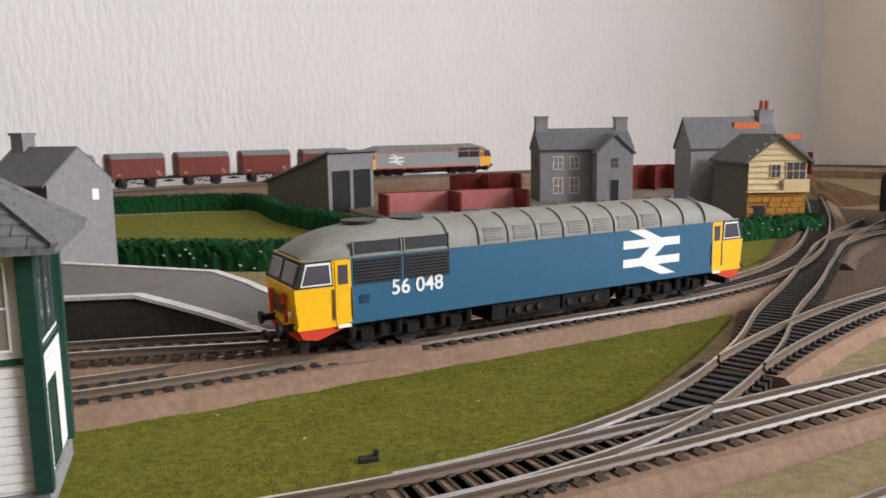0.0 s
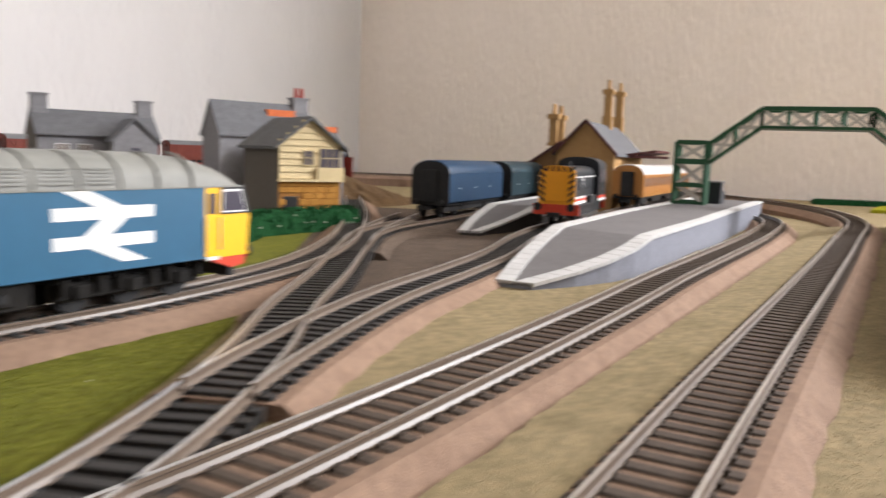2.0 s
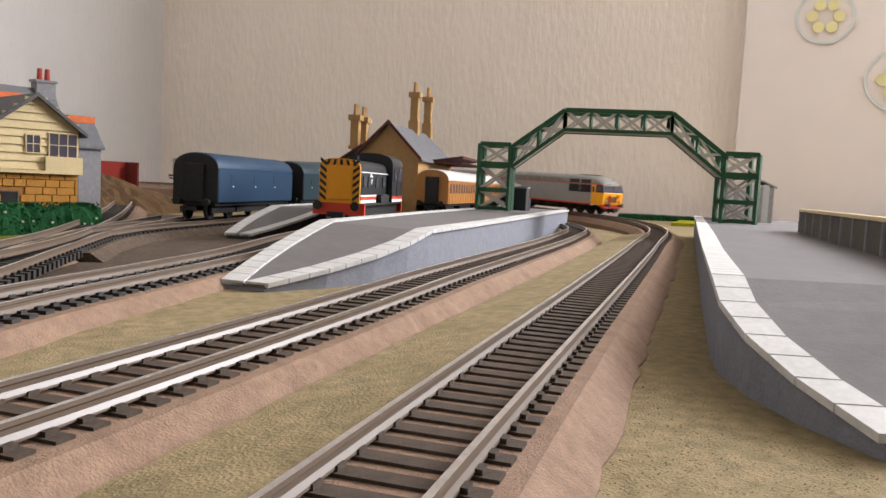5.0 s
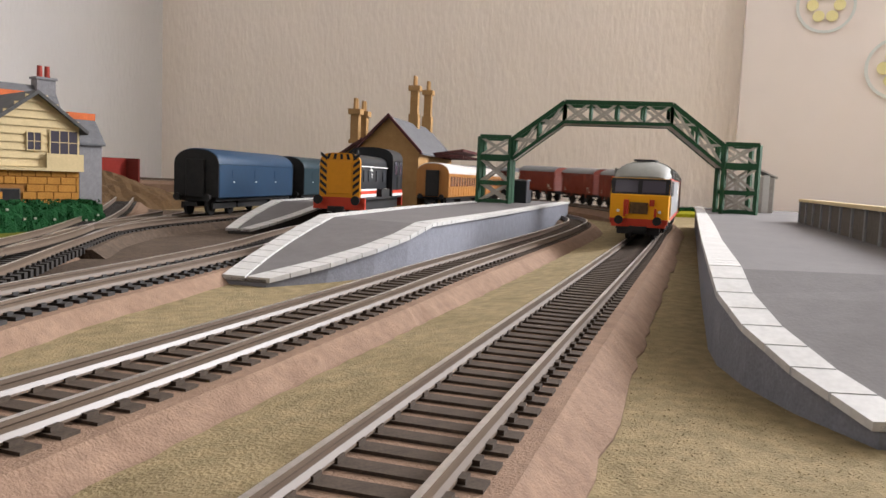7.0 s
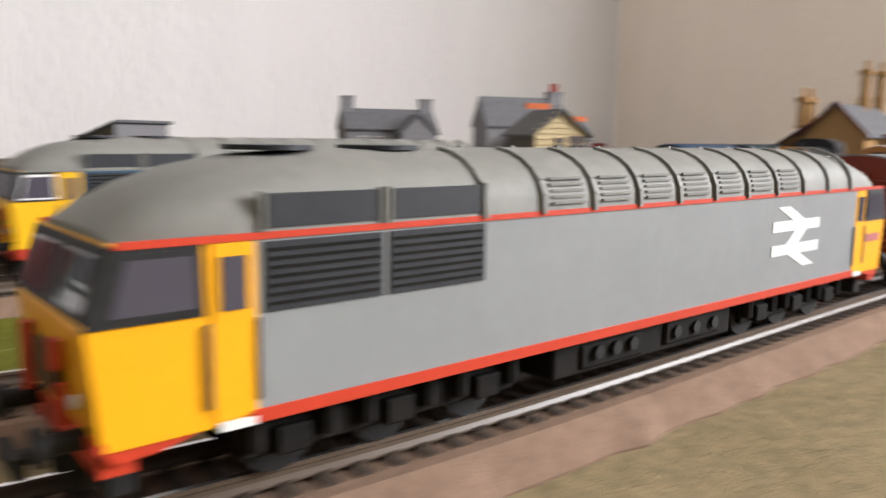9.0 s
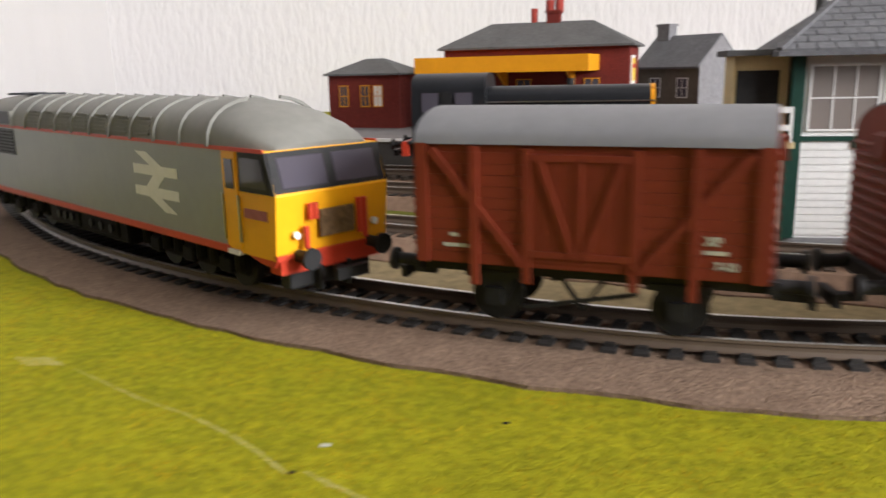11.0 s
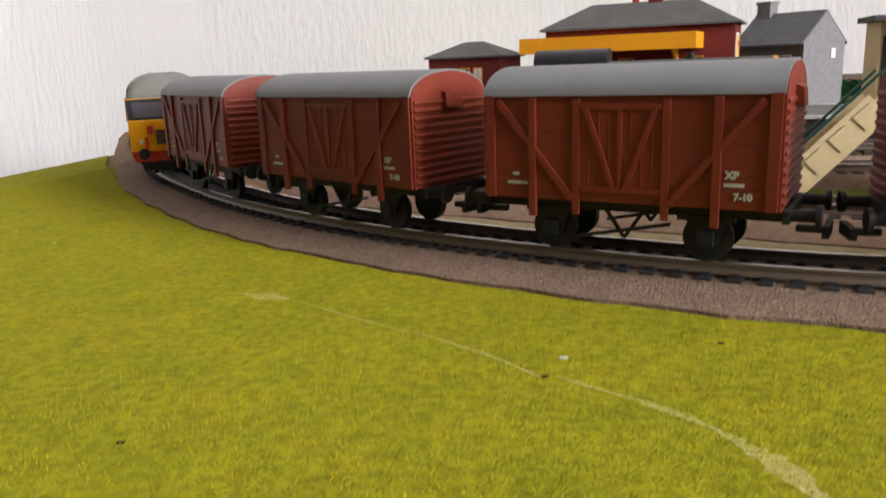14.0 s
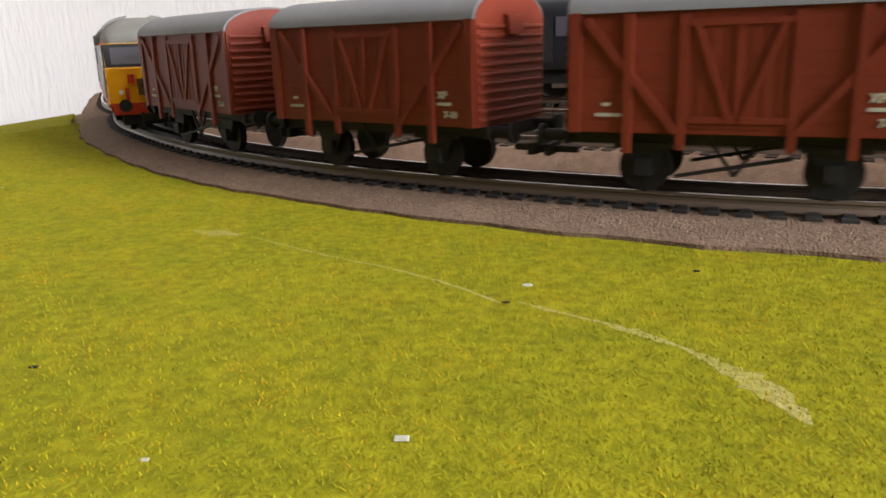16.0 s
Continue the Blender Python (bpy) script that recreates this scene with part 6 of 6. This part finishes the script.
# distance of the leading buffers along the loop, by time
S0 = arc(MAIN, 0.49, 14.68) - 0.22
S7 = arc(MAIN, 5.67, 4.85)
REAR = arc(MAIN, -1.01, 1.0) + 2.485
HEAD = [(0.0, S0), (0.5, S0 + 1.55), (1.0, S0 + 3.35), (3.0, S0 + 9.9), (6.5, S7 - 1.2), (7.0, S7 + 0.12), (7.5, arc(MAIN, 4.26, 3.99)), (8.0, arc(MAIN, 2.78, 3.1)), (8.2, arc(MAIN, 2.25, 2.8)), (10.3, REAR + 0.01), (10.6, REAR + 0.62), (11.0, REAR + 1.30),
        (11.5, REAR + 2.08), (12.0, REAR + 2.66), (12.5, REAR + 3.12), (13.0, REAR + 3.47), (13.3, REAR + 3.56), (13.8, REAR + 3.59), (15.4, REAR + 3.59), (15.6, REAR + 3.56), (15.8, REAR + 3.44), (16.0, REAR + 3.28)]


def head_at(t):
    """Monotone cubic through the distances above."""
    ts, ss = [h[0] for h in HEAD], [h[1] for h in HEAD]
    d = [(ss[i + 1] - ss[i]) / (ts[i + 1] - ts[i]) for i in range(len(ts) - 1)]
    m = [d[0]] + [0.0 if a * b <= 0 else 2 * a * b / (a + b) for a, b in zip(d, d[1:])] + [d[-1]]
    i = max(k for k in range(len(ts) - 1) if ts[k] <= t or k == 0)
    h = ts[i + 1] - ts[i]
    u = (t - ts[i]) / h
    return (2 * u ** 3 - 3 * u ** 2 + 1) * ss[i] + (u ** 3 - 2 * u ** 2 + u) * h * m[i] + (-2 * u ** 3 + 3 * u ** 2) * ss[i + 1] + (u ** 3 - u ** 2) * h * m[i + 1]


def on_loop(s):
    """A place on the loop, also behind its start."""
    lap = MAIN.long - arc_lap
    return MAIN.at(s + lap if s < 0 else s)


arc_lap = MAIN.long - MAIN.far[max(range(len(MAIN.fine) - 60, len(MAIN.fine)), key=lambda i: -(MAIN.fine[i] - MAIN.fine[0]).length)]


def motions():
    back = 0.0
    for vehicle, half, spread in TRAIN:
        rows = []
        for i in range(97):
            t = 16.0 * i / 96
            c = head_at(t) - back - half
            a, b = on_loop(c - spread / 2), on_loop(c + spread / 2)
            p, d = (a + b) / 2, b - a
            rows.append((t, pose(p.x * DM, p.y * DM, (p.z + RAIL_Z) * DM, 0, -math.degrees(math.atan2(d.z, d.xy.length)), math.degrees(math.atan2(d.y, d.x)))))
        walk(vehicle, rows)
        back += half * 2 + (0.105 if vehicle is grey_loco else 0.02)


motions()
